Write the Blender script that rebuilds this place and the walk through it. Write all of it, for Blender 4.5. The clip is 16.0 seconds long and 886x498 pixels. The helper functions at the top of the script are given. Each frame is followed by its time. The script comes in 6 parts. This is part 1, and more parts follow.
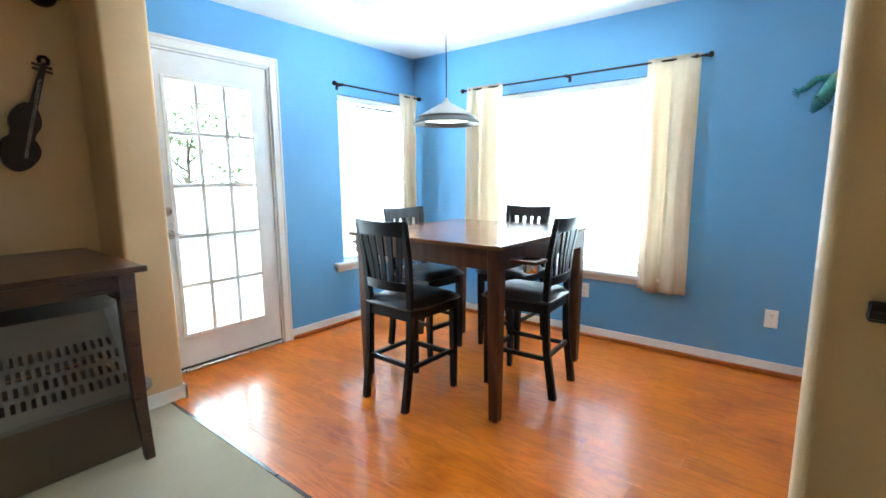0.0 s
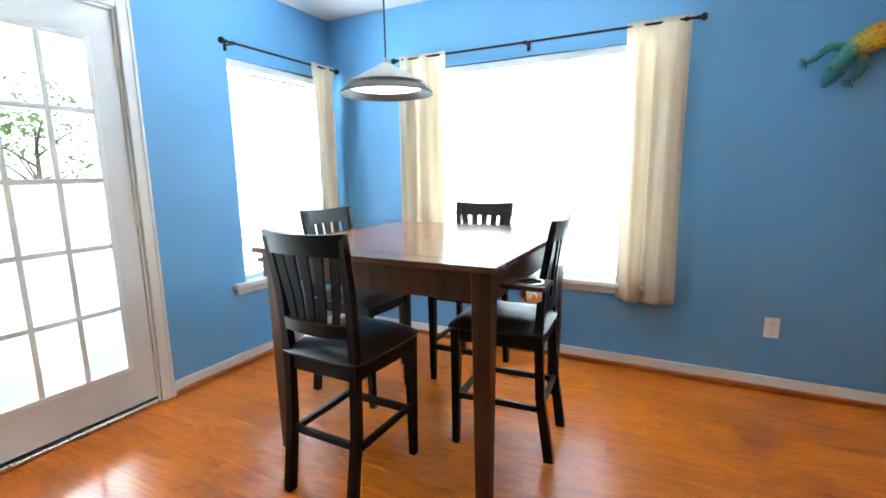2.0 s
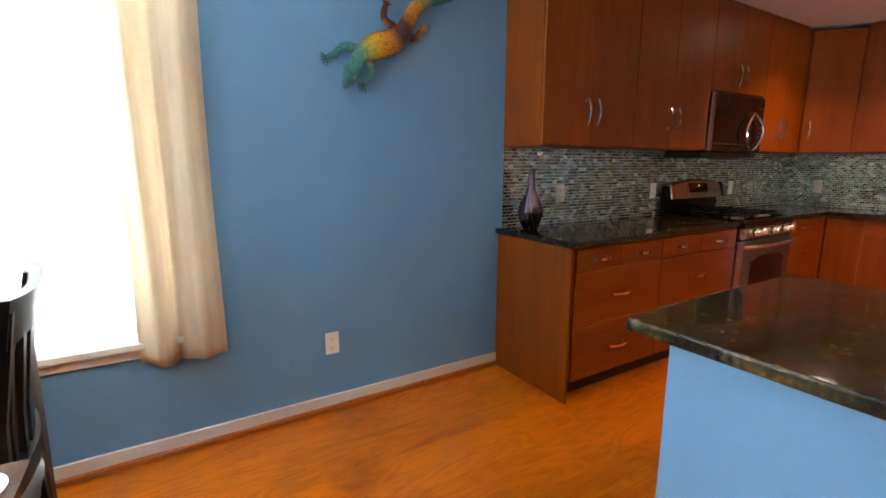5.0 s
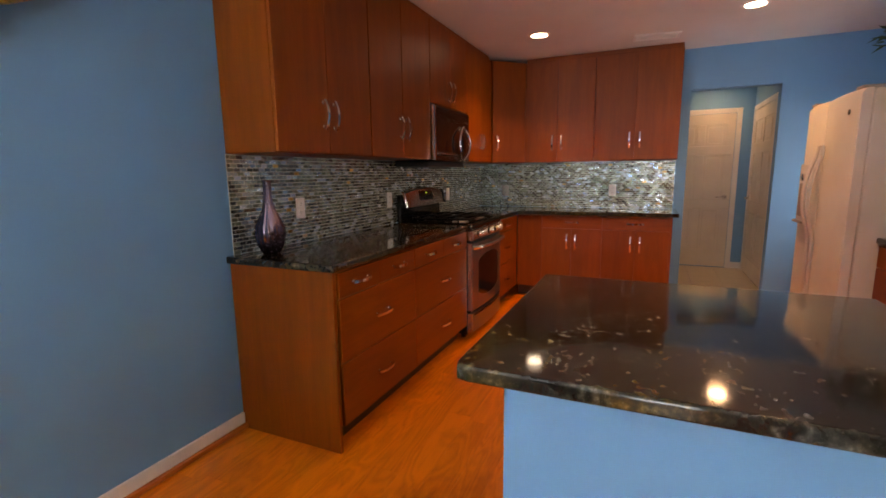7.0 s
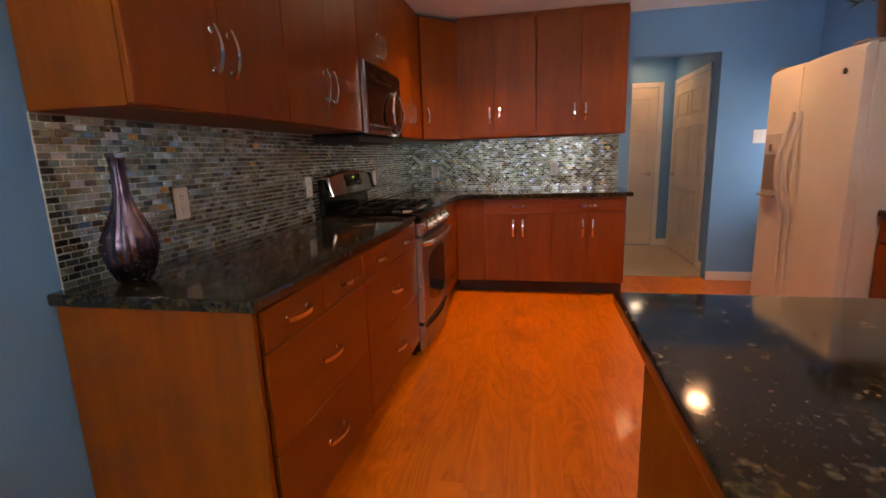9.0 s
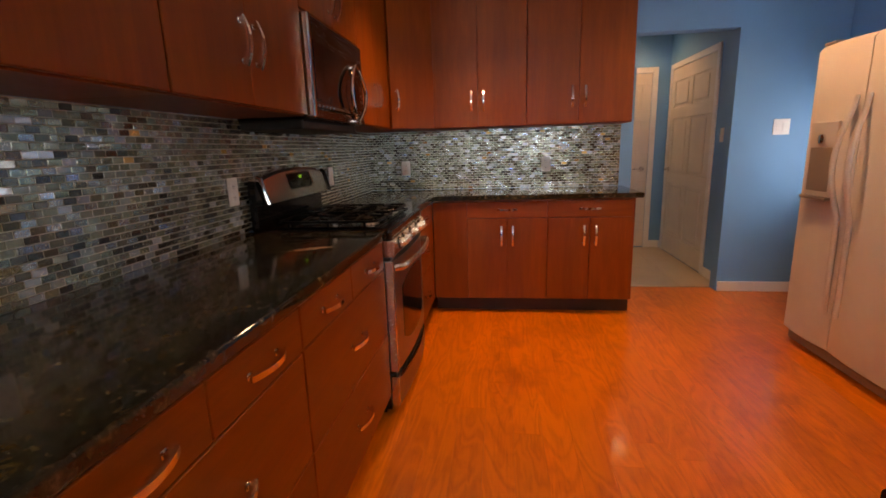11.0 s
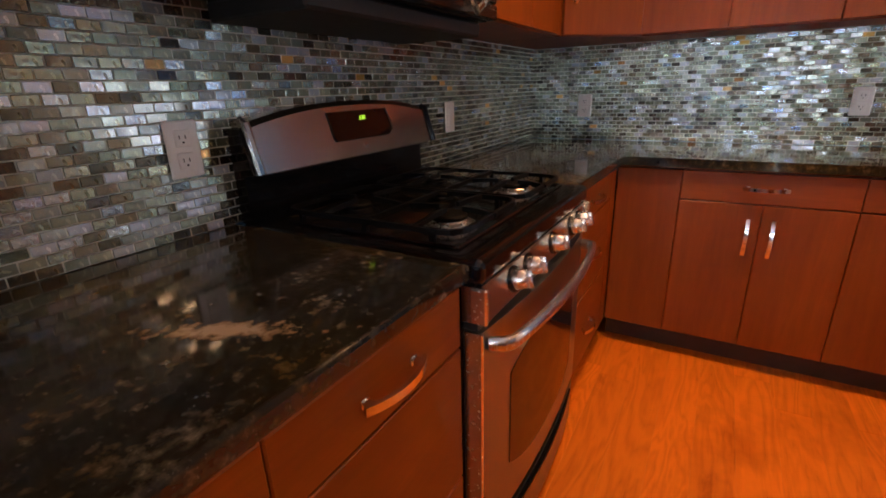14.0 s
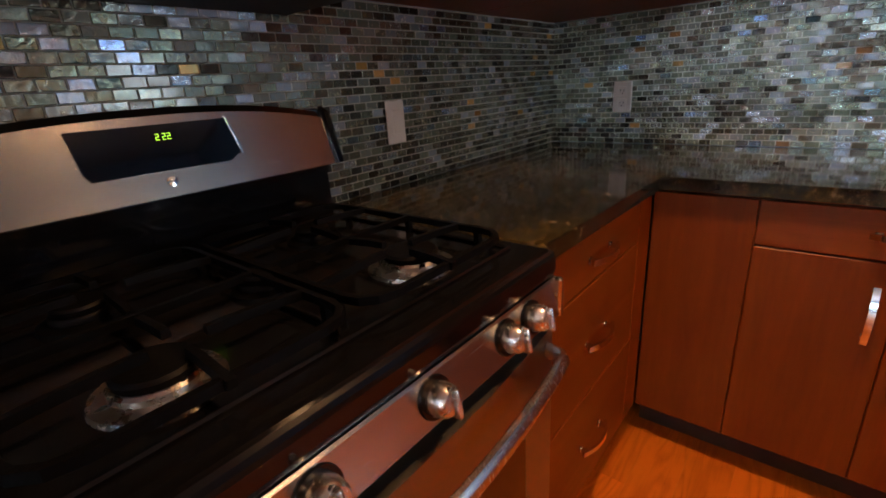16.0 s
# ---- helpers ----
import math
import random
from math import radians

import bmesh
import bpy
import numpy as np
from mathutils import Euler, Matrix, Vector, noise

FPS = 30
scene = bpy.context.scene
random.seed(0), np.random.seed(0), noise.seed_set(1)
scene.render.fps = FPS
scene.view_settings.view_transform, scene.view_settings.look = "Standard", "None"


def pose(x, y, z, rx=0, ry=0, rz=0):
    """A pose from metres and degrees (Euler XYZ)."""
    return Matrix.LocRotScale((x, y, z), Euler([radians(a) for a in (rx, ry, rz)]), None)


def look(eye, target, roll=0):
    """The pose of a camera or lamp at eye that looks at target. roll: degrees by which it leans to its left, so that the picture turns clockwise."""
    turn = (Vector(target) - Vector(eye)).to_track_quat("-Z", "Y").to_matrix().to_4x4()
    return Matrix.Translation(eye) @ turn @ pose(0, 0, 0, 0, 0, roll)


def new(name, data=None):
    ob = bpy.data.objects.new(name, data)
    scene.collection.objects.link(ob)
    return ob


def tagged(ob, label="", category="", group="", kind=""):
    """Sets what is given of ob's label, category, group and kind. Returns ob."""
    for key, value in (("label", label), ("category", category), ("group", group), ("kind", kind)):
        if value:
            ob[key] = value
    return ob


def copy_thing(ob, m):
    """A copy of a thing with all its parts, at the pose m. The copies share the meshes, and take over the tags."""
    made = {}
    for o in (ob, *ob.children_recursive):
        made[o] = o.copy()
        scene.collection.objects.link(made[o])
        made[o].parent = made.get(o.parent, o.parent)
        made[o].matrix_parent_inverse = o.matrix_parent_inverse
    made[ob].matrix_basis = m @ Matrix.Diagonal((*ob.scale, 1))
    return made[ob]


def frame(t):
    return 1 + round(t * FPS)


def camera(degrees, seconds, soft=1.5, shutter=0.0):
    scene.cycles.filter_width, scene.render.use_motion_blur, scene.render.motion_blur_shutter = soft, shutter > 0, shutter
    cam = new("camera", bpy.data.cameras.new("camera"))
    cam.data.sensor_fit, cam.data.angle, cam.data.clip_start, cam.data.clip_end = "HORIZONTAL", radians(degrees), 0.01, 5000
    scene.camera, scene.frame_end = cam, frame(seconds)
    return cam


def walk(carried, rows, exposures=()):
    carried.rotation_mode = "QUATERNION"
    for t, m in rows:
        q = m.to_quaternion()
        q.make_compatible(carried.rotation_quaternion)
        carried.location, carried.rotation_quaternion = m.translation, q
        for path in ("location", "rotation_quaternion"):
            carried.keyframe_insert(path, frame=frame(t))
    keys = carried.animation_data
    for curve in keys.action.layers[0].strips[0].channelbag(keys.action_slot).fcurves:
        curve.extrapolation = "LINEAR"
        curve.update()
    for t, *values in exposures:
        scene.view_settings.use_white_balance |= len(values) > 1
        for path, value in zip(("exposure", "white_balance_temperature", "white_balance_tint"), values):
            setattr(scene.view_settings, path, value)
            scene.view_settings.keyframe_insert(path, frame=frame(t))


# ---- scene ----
cam = camera(87.8, 16.0, soft=1.7)
PATH = [
    (0, (1.135, 1.383, 1.3), (-0.095, 2.931, 0.997), -0.4),
    (0.5, (0.939, 1.62, 1.292), (-0.254, 3.193, 0.974), -0.7),
    (1, (0.775, 1.788, 1.289), (-0.358, 3.403, 0.958), -0.8),
    (1.5, (0.581, 1.847, 1.299), (-0.416, 3.546, 0.956), -0.7),
    (2, (0.493, 1.916, 1.281), (-0.408, 3.67, 0.95), -0.9),
    (2.5, (0.436, 2.073, 1.292), (-0.357, 3.875, 0.939), -1.3),
    (3, (0.386, 2.219, 1.291), (-0.22, 4.09, 0.928), -1.4),
    (3.5, (0.307, 2.335, 1.287), (0.046, 4.284, 0.926), -1.0),
    (4, (0.214, 2.434, 1.303), (0.421, 4.388, 0.933), -0.3),
    (4.5, (0.227, 2.549, 1.29), (0.859, 4.413, 0.936), 0.0),
    (5, (0.297, 2.72, 1.31), (1.326, 4.396, 0.947), 0.1),
    (5.2, (0.335, 2.769, 1.314), (1.474, 4.372, 0.949), -0.1),
    (7.3, (0.561, 3.16, 1.304), (2.383, 3.909, 0.96), -1.1),
    (7.5, (0.656, 3.196, 1.313), (2.476, 3.936, 0.943), -1.6),
    (8, (0.855, 3.334, 1.305), (2.697, 4.003, 0.903), -1.6),
    (8.5, (0.91, 3.551, 1.29), (2.802, 4.055, 0.883), -1.7),
    (9, (1.088, 3.657, 1.257), (3.009, 4.051, 0.864), -1.9),
    (9.5, (1.296, 3.687, 1.273), (3.225, 4.002, 0.852), -2.1),
    (9.7, (1.277, 3.727, 1.278), (3.218, 3.982, 0.867), -2.1),
    (11.8, (2.184, 3.898, 1.248), (4.11, 4.181, 0.793), -1.4),
    (12, (2.239, 3.926, 1.259), (4.154, 4.232, 0.772), -1.2),
    (12.5, (2.463, 3.976, 1.234), (4.342, 4.417, 0.709), -1.1),
    (13, (2.658, 3.889, 1.245), (4.421, 4.629, 0.659), -2.0),
    (13.5, (2.865, 3.912, 1.212), (4.543, 4.822, 0.618), -2.3),
    (14, (3.063, 4.0, 1.21), (4.686, 4.969, 0.555), -1.8),
    (14.5, (3.273, 3.97, 1.198), (4.758, 5.137, 0.542), -3.7),
    (15, (3.475, 3.92, 1.204), (4.827, 5.242, 0.55), -5.2),
    (15.5, (3.659, 3.971, 1.178), (5.041, 5.272, 0.547), -4.9),
    (16, (3.814, 4.005, 1.196), (5.253, 5.22, 0.522), -3.8),
]
EXPO = [(0.0, 0.82, 5600, 0), (1.0, 0.50, 5700, 1), (2.0, 0.60, 5850, 3), (3.0, 0.64, 6100, 5), (5.2, 0.72, 6850, 12), (7.3, 0.49, 7300, 19), (9.7, 0.44, 7350, 21), (11.8, 0.44, 7000, 20), (12.5, 0.52, 6600, 18), (13.2, 0.74, 6200, 17), (13.7, 0.66, 6200, 17), (14.5, 0.44, 6150, 17), (15.2, 0.28, 6100, 16), (16.0, 0.14, 6050, 15)]
walk(cam, [(t, look(eye, target, roll)) for t, eye, target, roll in PATH], EXPO)

# ---------------------------------------------------------------- world and lights
world = bpy.data.worlds.new("sky")
scene.world = world
world.use_nodes = True
wn = world.node_tree
sky = wn.nodes.new("ShaderNodeTexSky")
sky.sky_type = "NISHITA"
sky.sun_disc = False
sky.air_density, sky.dust_density, sky.ozone_density = 1.0, 3.0, 0.6
sky.sun_elevation = radians(58)
sky.sun_rotation = radians(140)
wn.links.new(sky.outputs[0], wn.nodes["Background"].inputs[0])
wn.nodes["Background"].inputs[1].default_value = 0.15


def sun_lamp():
    data = bpy.data.lights.new("sun", "SUN")
    data.energy, data.angle, data.color = 4.5, radians(0.6), (1.0, 0.96, 0.9)
    ob = new("sun", data)
    ob.matrix_world = look((12, -11, 26), (0, 0, 0))


def window_light(name, eye, target, w, h, watts, color):
    data = bpy.data.lights.new(name, "AREA")
    data.shape, data.size, data.size_y, data.energy, data.color = "RECTANGLE", w, h, watts, color
    ob = new(name, data)
    ob.matrix_world = look(eye, target)


def round_light(name, x, y, z, radius, watts, color, spread=160):
    data = bpy.data.lights.new(name, "AREA")
    data.shape, data.size, data.energy, data.color, data.spread = "DISK", radius * 2, watts, color, radians(spread)
    ob = new(name, data)
    ob.matrix_world = pose(x, y, z)


DAY = (0.86, 0.94, 1.0)
WARM = (1.0, 0.50, 0.18)
sun_lamp()
window_light("daylight_window_1", (-0.46, 5.20, 1.29), (-0.46, 0, 1.29), 1.66, 1.44, 420, DAY)
window_light("daylight_window_2", (-2.30, 4.47, 1.29), (5, 4.46, 1.29), 0.88, 1.44, 220, DAY)
window_light("daylight_door", (-2.24, 2.945, 1.10), (5, 2.945, 1.10), 0.57, 1.66, 30, DAY)
window_light("daylight_window_3", (5.44, 1.12, 1.175), (5.44, 5, 1.175), 0.52, 0.54, 7, DAY)
round_light("downlight_bulb_a", 4.70, 4.06, 2.472, 0.06, 7.5, WARM, 110)
round_light("downlight_bulb_b", 4.64, 2.49, 2.472, 0.06, 7.5, WARM, 140)
# unseen downlight, added to brighten the north drawers, wall cabinets and floor
round_light("unseen_fill_downlight_c", 2.68, 2.49, 2.472, 0.06, 7, WARM, 140)
round_light("hall_bulb", 7.24, 2.42, 2.472, 0.07, 2.7, WARM, 140)
round_light("pendant_bulb", -0.81, 3.878, 1.668, 0.15, 4, (1.0, 0.86, 0.68))


# ---------------------------------------------------------------- materials
def material(name, base, rough=0.5, metal=0.0, spec=0.5):
    m = bpy.data.materials.new(name)
    m.use_nodes = True
    b = m.node_tree.nodes["Principled BSDF"]
    b.inputs["Base Color"].default_value = (*base, 1)
    b.inputs["Roughness"].default_value = rough
    b.inputs["Metallic"].default_value = metal
    b.inputs["Specular IOR Level"].default_value = spec
    return m, m.node_tree, b


def coords(nt, scale=(1, 1, 1), shift=None):
    tc = nt.nodes.new("ShaderNodeTexCoord")
    mp = nt.nodes.new("ShaderNodeMapping")
    nt.links.new(tc.outputs["Object"], mp.inputs["Vector"])
    mp.inputs["Scale"].default_value = scale
    if shift is not None:
        nt.links.new(shift, mp.inputs["Location"])
    return mp.outputs[0]


def noise_tex(nt, vec, scale, detail=4.0, rough=0.55, distortion=0.0):
    n = nt.nodes.new("ShaderNodeTexNoise")
    n.inputs["Scale"].default_value = scale
    n.inputs["Detail"].default_value = detail
    n.inputs["Roughness"].default_value = rough
    n.inputs["Distortion"].default_value = distortion
    nt.links.new(vec, n.inputs["Vector"])
    return n.outputs["Fac"]


def ramp(nt, fac, stops):
    r = nt.nodes.new("ShaderNodeValToRGB")
    els = r.color_ramp.elements
    while len(els) < len(stops):
        els.new(0.5)
    for e, (p, c) in zip(els, stops):
        e.position, e.color = p, (*c, 1)
    nt.links.new(fac, r.inputs[0])
    return r.outputs[0]


def mix(nt, fac, a, b, mode="MIX"):
    m = nt.nodes.new("ShaderNodeMix")
    m.data_type, m.blend_type = "RGBA", mode
    for socket, v in ((m.inputs[0], fac), (m.inputs[6], a), (m.inputs[7], b)):
        if isinstance(v, (int, float)):
            socket.default_value = v
        elif isinstance(v, tuple):
            socket.default_value = (*v, 1)
        else:
            nt.links.new(v, socket)
    return m.outputs[2]


def maths(nt, op, a, b=0.0):
    m = nt.nodes.new("ShaderNodeMath")
    m.operation = op
    for socket, v in zip(m.inputs, (a, b)):
        if isinstance(v, (int, float)):
            socket.default_value = v
        else:
            nt.links.new(v, socket)
    return m.outputs[0]


def bump(nt, b, height, strength=0.2, distance=0.01):
    n = nt.nodes.new("ShaderNodeBump")
    n.inputs["Strength"].default_value = strength
    n.inputs["Distance"].default_value = distance
    nt.links.new(height, n.inputs["Height"])
    nt.links.new(n.outputs[0], b.inputs["Normal"])


def paint(name, base, rough=0.55, orange_peel=0.25):
    """Rolled wall paint: fine texture and slow tone changes."""
    m, nt, b = material(name, base, rough)
    v = coords(nt)
    slow = noise_tex(nt, v, 1.3, 3)
    col = ramp(nt, slow, [(0.3, tuple(c * 0.93 for c in base)), (0.7, tuple(min(1, c * 1.05) for c in base))])
    nt.links.new(col, b.inputs["Base Color"])
    fine = noise_tex(nt, v, 160, 3, 0.6)
    bump(nt, b, fine, orange_peel, 0.002)
    return m


def wood(name, dark, light, along="x", scale=1.0, rough=0.3, vary=0.25, coat=0.0, fine=1.0):
    """Straight-grained wood with tone changing from piece to piece."""
    m, nt, b = material(name, light, rough)
    info = nt.nodes.new("ShaderNodeObjectInfo")
    mult = nt.nodes.new("ShaderNodeVectorMath")
    mult.operation = "SCALE"
    mult.inputs[0].default_value = (17.0, 9.0, 23.0)
    nt.links.new(info.outputs["Random"], mult.inputs["Scale"])
    stretch = {"x": (0.8, 9, 9), "y": (9, 0.8, 9), "z": (9, 9, 0.8)}[along]
    v = coords(nt, tuple(s * scale for s in stretch), mult.outputs[0])
    big = noise_tex(nt, v, 1.0, 5, 0.6, 1.2)
    lines = noise_tex(nt, v, 7.0 * fine, 4, 0.65, 0.3)
    both = maths(nt, "ADD", maths(nt, "MULTIPLY", big, 0.65), maths(nt, "MULTIPLY", lines, 0.35))
    col = ramp(nt, both, [(0.32, dark), (0.52, tuple((a + c) / 2 for a, c in zip(dark, light))), (0.68, light)])
    tone = maths(nt, "ADD", maths(nt, "MULTIPLY", info.outputs["Random"], vary), 1 - vary / 2)
    comb = nt.nodes.new("ShaderNodeCombineColor")
    for i in range(3):
        nt.links.new(tone, comb.inputs[i])
    nt.links.new(mix(nt, 1.0, col, comb.outputs[0], "MULTIPLY"), b.inputs["Base Color"])
    rr = maths(nt, "ADD", maths(nt, "MULTIPLY", lines, 0.18), rough - 0.09)
    nt.links.new(rr, b.inputs["Roughness"])
    b.inputs["Coat Weight"].default_value = coat
    b.inputs["Coat Roughness"].default_value = 0.12
    bump(nt, b, lines, 0.12, 0.002)
    return m


def floor_wood():
    """Orange oak boards with broad cathedral grain under a worn gloss finish."""
    m, nt, b = material("oak_floor", (0.5, 0.2, 0.05), 0.25)
    info = nt.nodes.new("ShaderNodeObjectInfo")
    mult = nt.nodes.new("ShaderNodeVectorMath")
    mult.operation = "SCALE"
    mult.inputs[0].default_value = (31.0, 13.0, 7.0)
    nt.links.new(info.outputs["Random"], mult.inputs["Scale"])
    v = coords(nt, (1.1, 5.5, 1.0), mult.outputs[0])
    warp = noise_tex(nt, v, 1.1, 3, 0.5, 0.8)
    rings = maths(nt, "FRACT", maths(nt, "MULTIPLY", warp, 9.0))
    rings = maths(nt, "ABSOLUTE", maths(nt, "SUBTRACT", rings, 0.5))
    v2 = coords(nt, (6, 90, 1.0), mult.outputs[0])
    pores = noise_tex(nt, v2, 1.0, 4, 0.7)
    place = nt.nodes.new("ShaderNodeNewGeometry")
    patch = noise_tex(nt, place.outputs["Position"], 1.5, 5, 0.65)
    g = maths(nt, "ADD", maths(nt, "MULTIPLY", rings, 0.6), maths(nt, "MULTIPLY", pores, 0.5))
    col = ramp(nt, g, [(0.10, (0.33, 0.062, 0.002)), (0.24, (0.55, 0.130, 0.004)), (0.50, (0.68, 0.172, 0.006))])
    stain = ramp(nt, patch, [(0.28, (0.62, 0.54, 0.48)), (0.47, (1, 1, 1))])
    col = mix(nt, 1.0, col, stain, "MULTIPLY")
    streak = noise_tex(nt, coords(nt, (1.6, 10.0, 1.0), mult.outputs[0]), 1.0, 7, 0.68, 0.9)
    col = mix(nt, 1.0, col, ramp(nt, streak, [(0.28, (0.66, 0.55, 0.45)), (0.40, (1, 1, 1))]), "MULTIPLY")
    tone = maths(nt, "ADD", maths(nt, "MULTIPLY", info.outputs["Random"], 0.20), 0.90)
    comb = nt.nodes.new("ShaderNodeCombineColor")
    for i in range(3):
        nt.links.new(tone, comb.inputs[i])
    nt.links.new(mix(nt, 1.0, col, comb.outputs[0], "MULTIPLY"), b.inputs["Base Color"])
    nt.links.new(maths(nt, "ADD", maths(nt, "MULTIPLY", patch, 0.24), 0.22), b.inputs["Roughness"])
    # open grain lines hold no varnish
    sealed = ramp(nt, g, [(0.14, (0.03, 0.03, 0.03)), (0.30, (0.32, 0.32, 0.32))])
    nt.links.new(sealed, b.inputs["Coat Weight"])
    b.inputs["Coat Roughness"].default_value = 0.12
    b.inputs["Specular IOR Level"].default_value = 0.30
    bump(nt, b, maths(nt, "ADD", g, maths(nt, "MULTIPLY", patch, 1.2)), 0.16, 0.002)
    return m


def granite():
    """Near-black polished granite with smoky and golden mineral flecks."""
    m, nt, b = material("granite", (0.02, 0.02, 0.02), 0.07)
    v = coords(nt)
    fleck = noise_tex(nt, v, 48, 4, 0.60)
    cluster = noise_tex(nt, coords(nt, (1.0, 1.3, 1.0)), 9, 4, 0.60, 0.3)
    blot = maths(nt, "ADD", maths(nt, "MULTIPLY", fleck, 0.58), maths(nt, "MULTIPLY", cluster, 0.42))
    tint = noise_tex(nt, v, 3.2, 3, 0.5)
    grit = noise_tex(nt, v, 150, 3, 0.7)
    pale = ramp(nt, blot, [(0.47, (0.014, 0.014, 0.012)), (0.545, (0.025, 0.024, 0.021)), (0.605, (0.068, 0.065, 0.055)), (0.675, (0.18, 0.175, 0.155)), (0.75, (0.34, 0.33, 0.30))])
    gold = ramp(nt, blot, [(0.46, (0.022, 0.019, 0.010)), (0.54, (0.044, 0.034, 0.012)), (0.60, (0.095, 0.068, 0.022)), (0.68, (0.24, 0.17, 0.065)), (0.76, (0.40, 0.31, 0.15))])
    c3 = ramp(nt, grit, [(0.62, (0, 0, 0)), (0.76, (0.08, 0.08, 0.075))])
    which = ramp(nt, tint, [(0.42, (0, 0, 0)), (0.58, (1, 1, 1))])
    col = mix(nt, 1.0, mix(nt, which, pale, gold), c3, "ADD")
    # one long tan inclusion in the slab beside the range
    shifted = nt.nodes.new("ShaderNodeVectorMath")
    shifted.operation = "SUBTRACT"
    shifted.inputs[1].default_value = (3.385, 4.535, 0.914)
    nt.links.new(v, shifted.inputs[0])
    turn = nt.nodes.new("ShaderNodeVectorRotate")
    turn.rotation_type = "Z_AXIS"
    turn.inputs["Angle"].default_value = radians(62)
    nt.links.new(shifted.outputs[0], turn.inputs["Vector"])
    squash = nt.nodes.new("ShaderNodeVectorMath")
    squash.operation = "MULTIPLY"
    squash.inputs[1].default_value = (9.5, 40.0, 6.0)
    nt.links.new(turn.outputs[0], squash.inputs[0])
    size = nt.nodes.new("ShaderNodeVectorMath")
    size.operation = "LENGTH"
    nt.links.new(squash.outputs[0], size.inputs[0])
    ragged = maths(nt, "ADD", size.outputs["Value"], maths(nt, "MULTIPLY", maths(nt, "SUBTRACT", blot, 0.5), 4.5))
    c5 = ramp(nt, ragged, [(0.30, (0.42, 0.31, 0.19)), (0.75, (0.22, 0.14, 0.07)), (0.98, (0, 0, 0))])
    col = mix(nt, 1.0, col, c5, "ADD")
    nt.links.new(col, b.inputs["Base Color"])
    nt.links.new(maths(nt, "ADD", maths(nt, "MULTIPLY", blot, 0.08), 0.04), b.inputs["Roughness"])
    return m


def glass_tile():
    """Small iridescent glass tiles, each with its own tone, shine and wavy face."""
    m, nt, b = material("glass_tile", (0.2, 0.22, 0.2), 0.16)
    geo = nt.nodes.new("ShaderNodeNewGeometry")
    info = nt.nodes.new("ShaderNodeObjectInfo")
    rnd = maths(nt, "FRACT", maths(nt, "ADD", maths(nt, "MULTIPLY", geo.outputs["Random Per Island"], 5.0), maths(nt, "MULTIPLY", info.outputs["Random"], 13.7)))
    other = maths(nt, "FRACT", maths(nt, "MULTIPLY", rnd, 37.3))
    tone = ramp(nt, rnd, [(0.0, (0.035, 0.032, 0.028)), (0.12, (0.075, 0.062, 0.046)), (0.22, (0.13, 0.12, 0.085)), (0.34, (0.20, 0.235, 0.175)), (0.55, (0.28, 0.33, 0.26)), (0.70, (0.34, 0.38, 0.32)), (0.82, (0.38, 0.44, 0.46)), (0.93, (0.47, 0.55, 0.66)), (1.0, (0.60, 0.69, 0.84))])
    v = coords(nt)
    cloud = noise_tex(nt, v, 60, 3, 0.6, 1.0)
    hue = ramp(nt, cloud, [(0.3, (0.78, 0.92, 0.95)), (0.5, (1, 1, 0.96)), (0.7, (1.15, 1.0, 0.82))])
    col = mix(nt, 1.0, tone, hue, "MULTIPLY")
    # a few tiles fired amber or blue
    odd = ramp(nt, other, [(0.0, (2.2, 1.1, 0.35)), (0.016, (2.2, 1.1, 0.35)), (0.017, (1, 1, 1)), (0.955, (1, 1, 1)), (0.965, (0.75, 0.95, 1.5))])
    nt.links.new(mix(nt, 1.0, col, odd, "MULTIPLY"), b.inputs["Base Color"])
    nt.links.new(maths(nt, "ADD", maths(nt, "MULTIPLY", other, 0.60), 0.36), b.inputs["Metallic"])
    nt.links.new(maths(nt, "ADD", maths(nt, "MULTIPLY", cloud, 0.30), 0.08), b.inputs["Roughness"])
    b.inputs["Thin Film IOR"].default_value = 1.6
    nt.links.new(maths(nt, "ADD", maths(nt, "MULTIPLY", rnd, 260.0), 250.0), b.inputs["Thin Film Thickness"])
    b.inputs["Coat Weight"].default_value = 1.0
    b.inputs["Coat Roughness"].default_value = 0.06
    wave = maths(nt, "ADD", noise_tex(nt, v, 95, 2, 0.5, 0.6), maths(nt, "MULTIPLY", noise_tex(nt, v, 260, 1, 0.5), 0.22))
    bump(nt, b, wave, 0.42, 0.0030)
    return m


def metal(name, base, rough, along=None, scratch=0.15):
    m, nt, b = material(name, base, rough, 1.0)
    v = coords(nt, {"x": (2, 160, 160), "z": (160, 160, 2), None: (30, 30, 30)}[along])
    n = noise_tex(nt, v, 3.0, 4, 0.6)
    nt.links.new(maths(nt, "ADD", maths(nt, "MULTIPLY", n, scratch), rough - scratch / 2), b.inputs["Roughness"])
    if along:
        bump(nt, b, n, 0.05, 0.001)
    return m


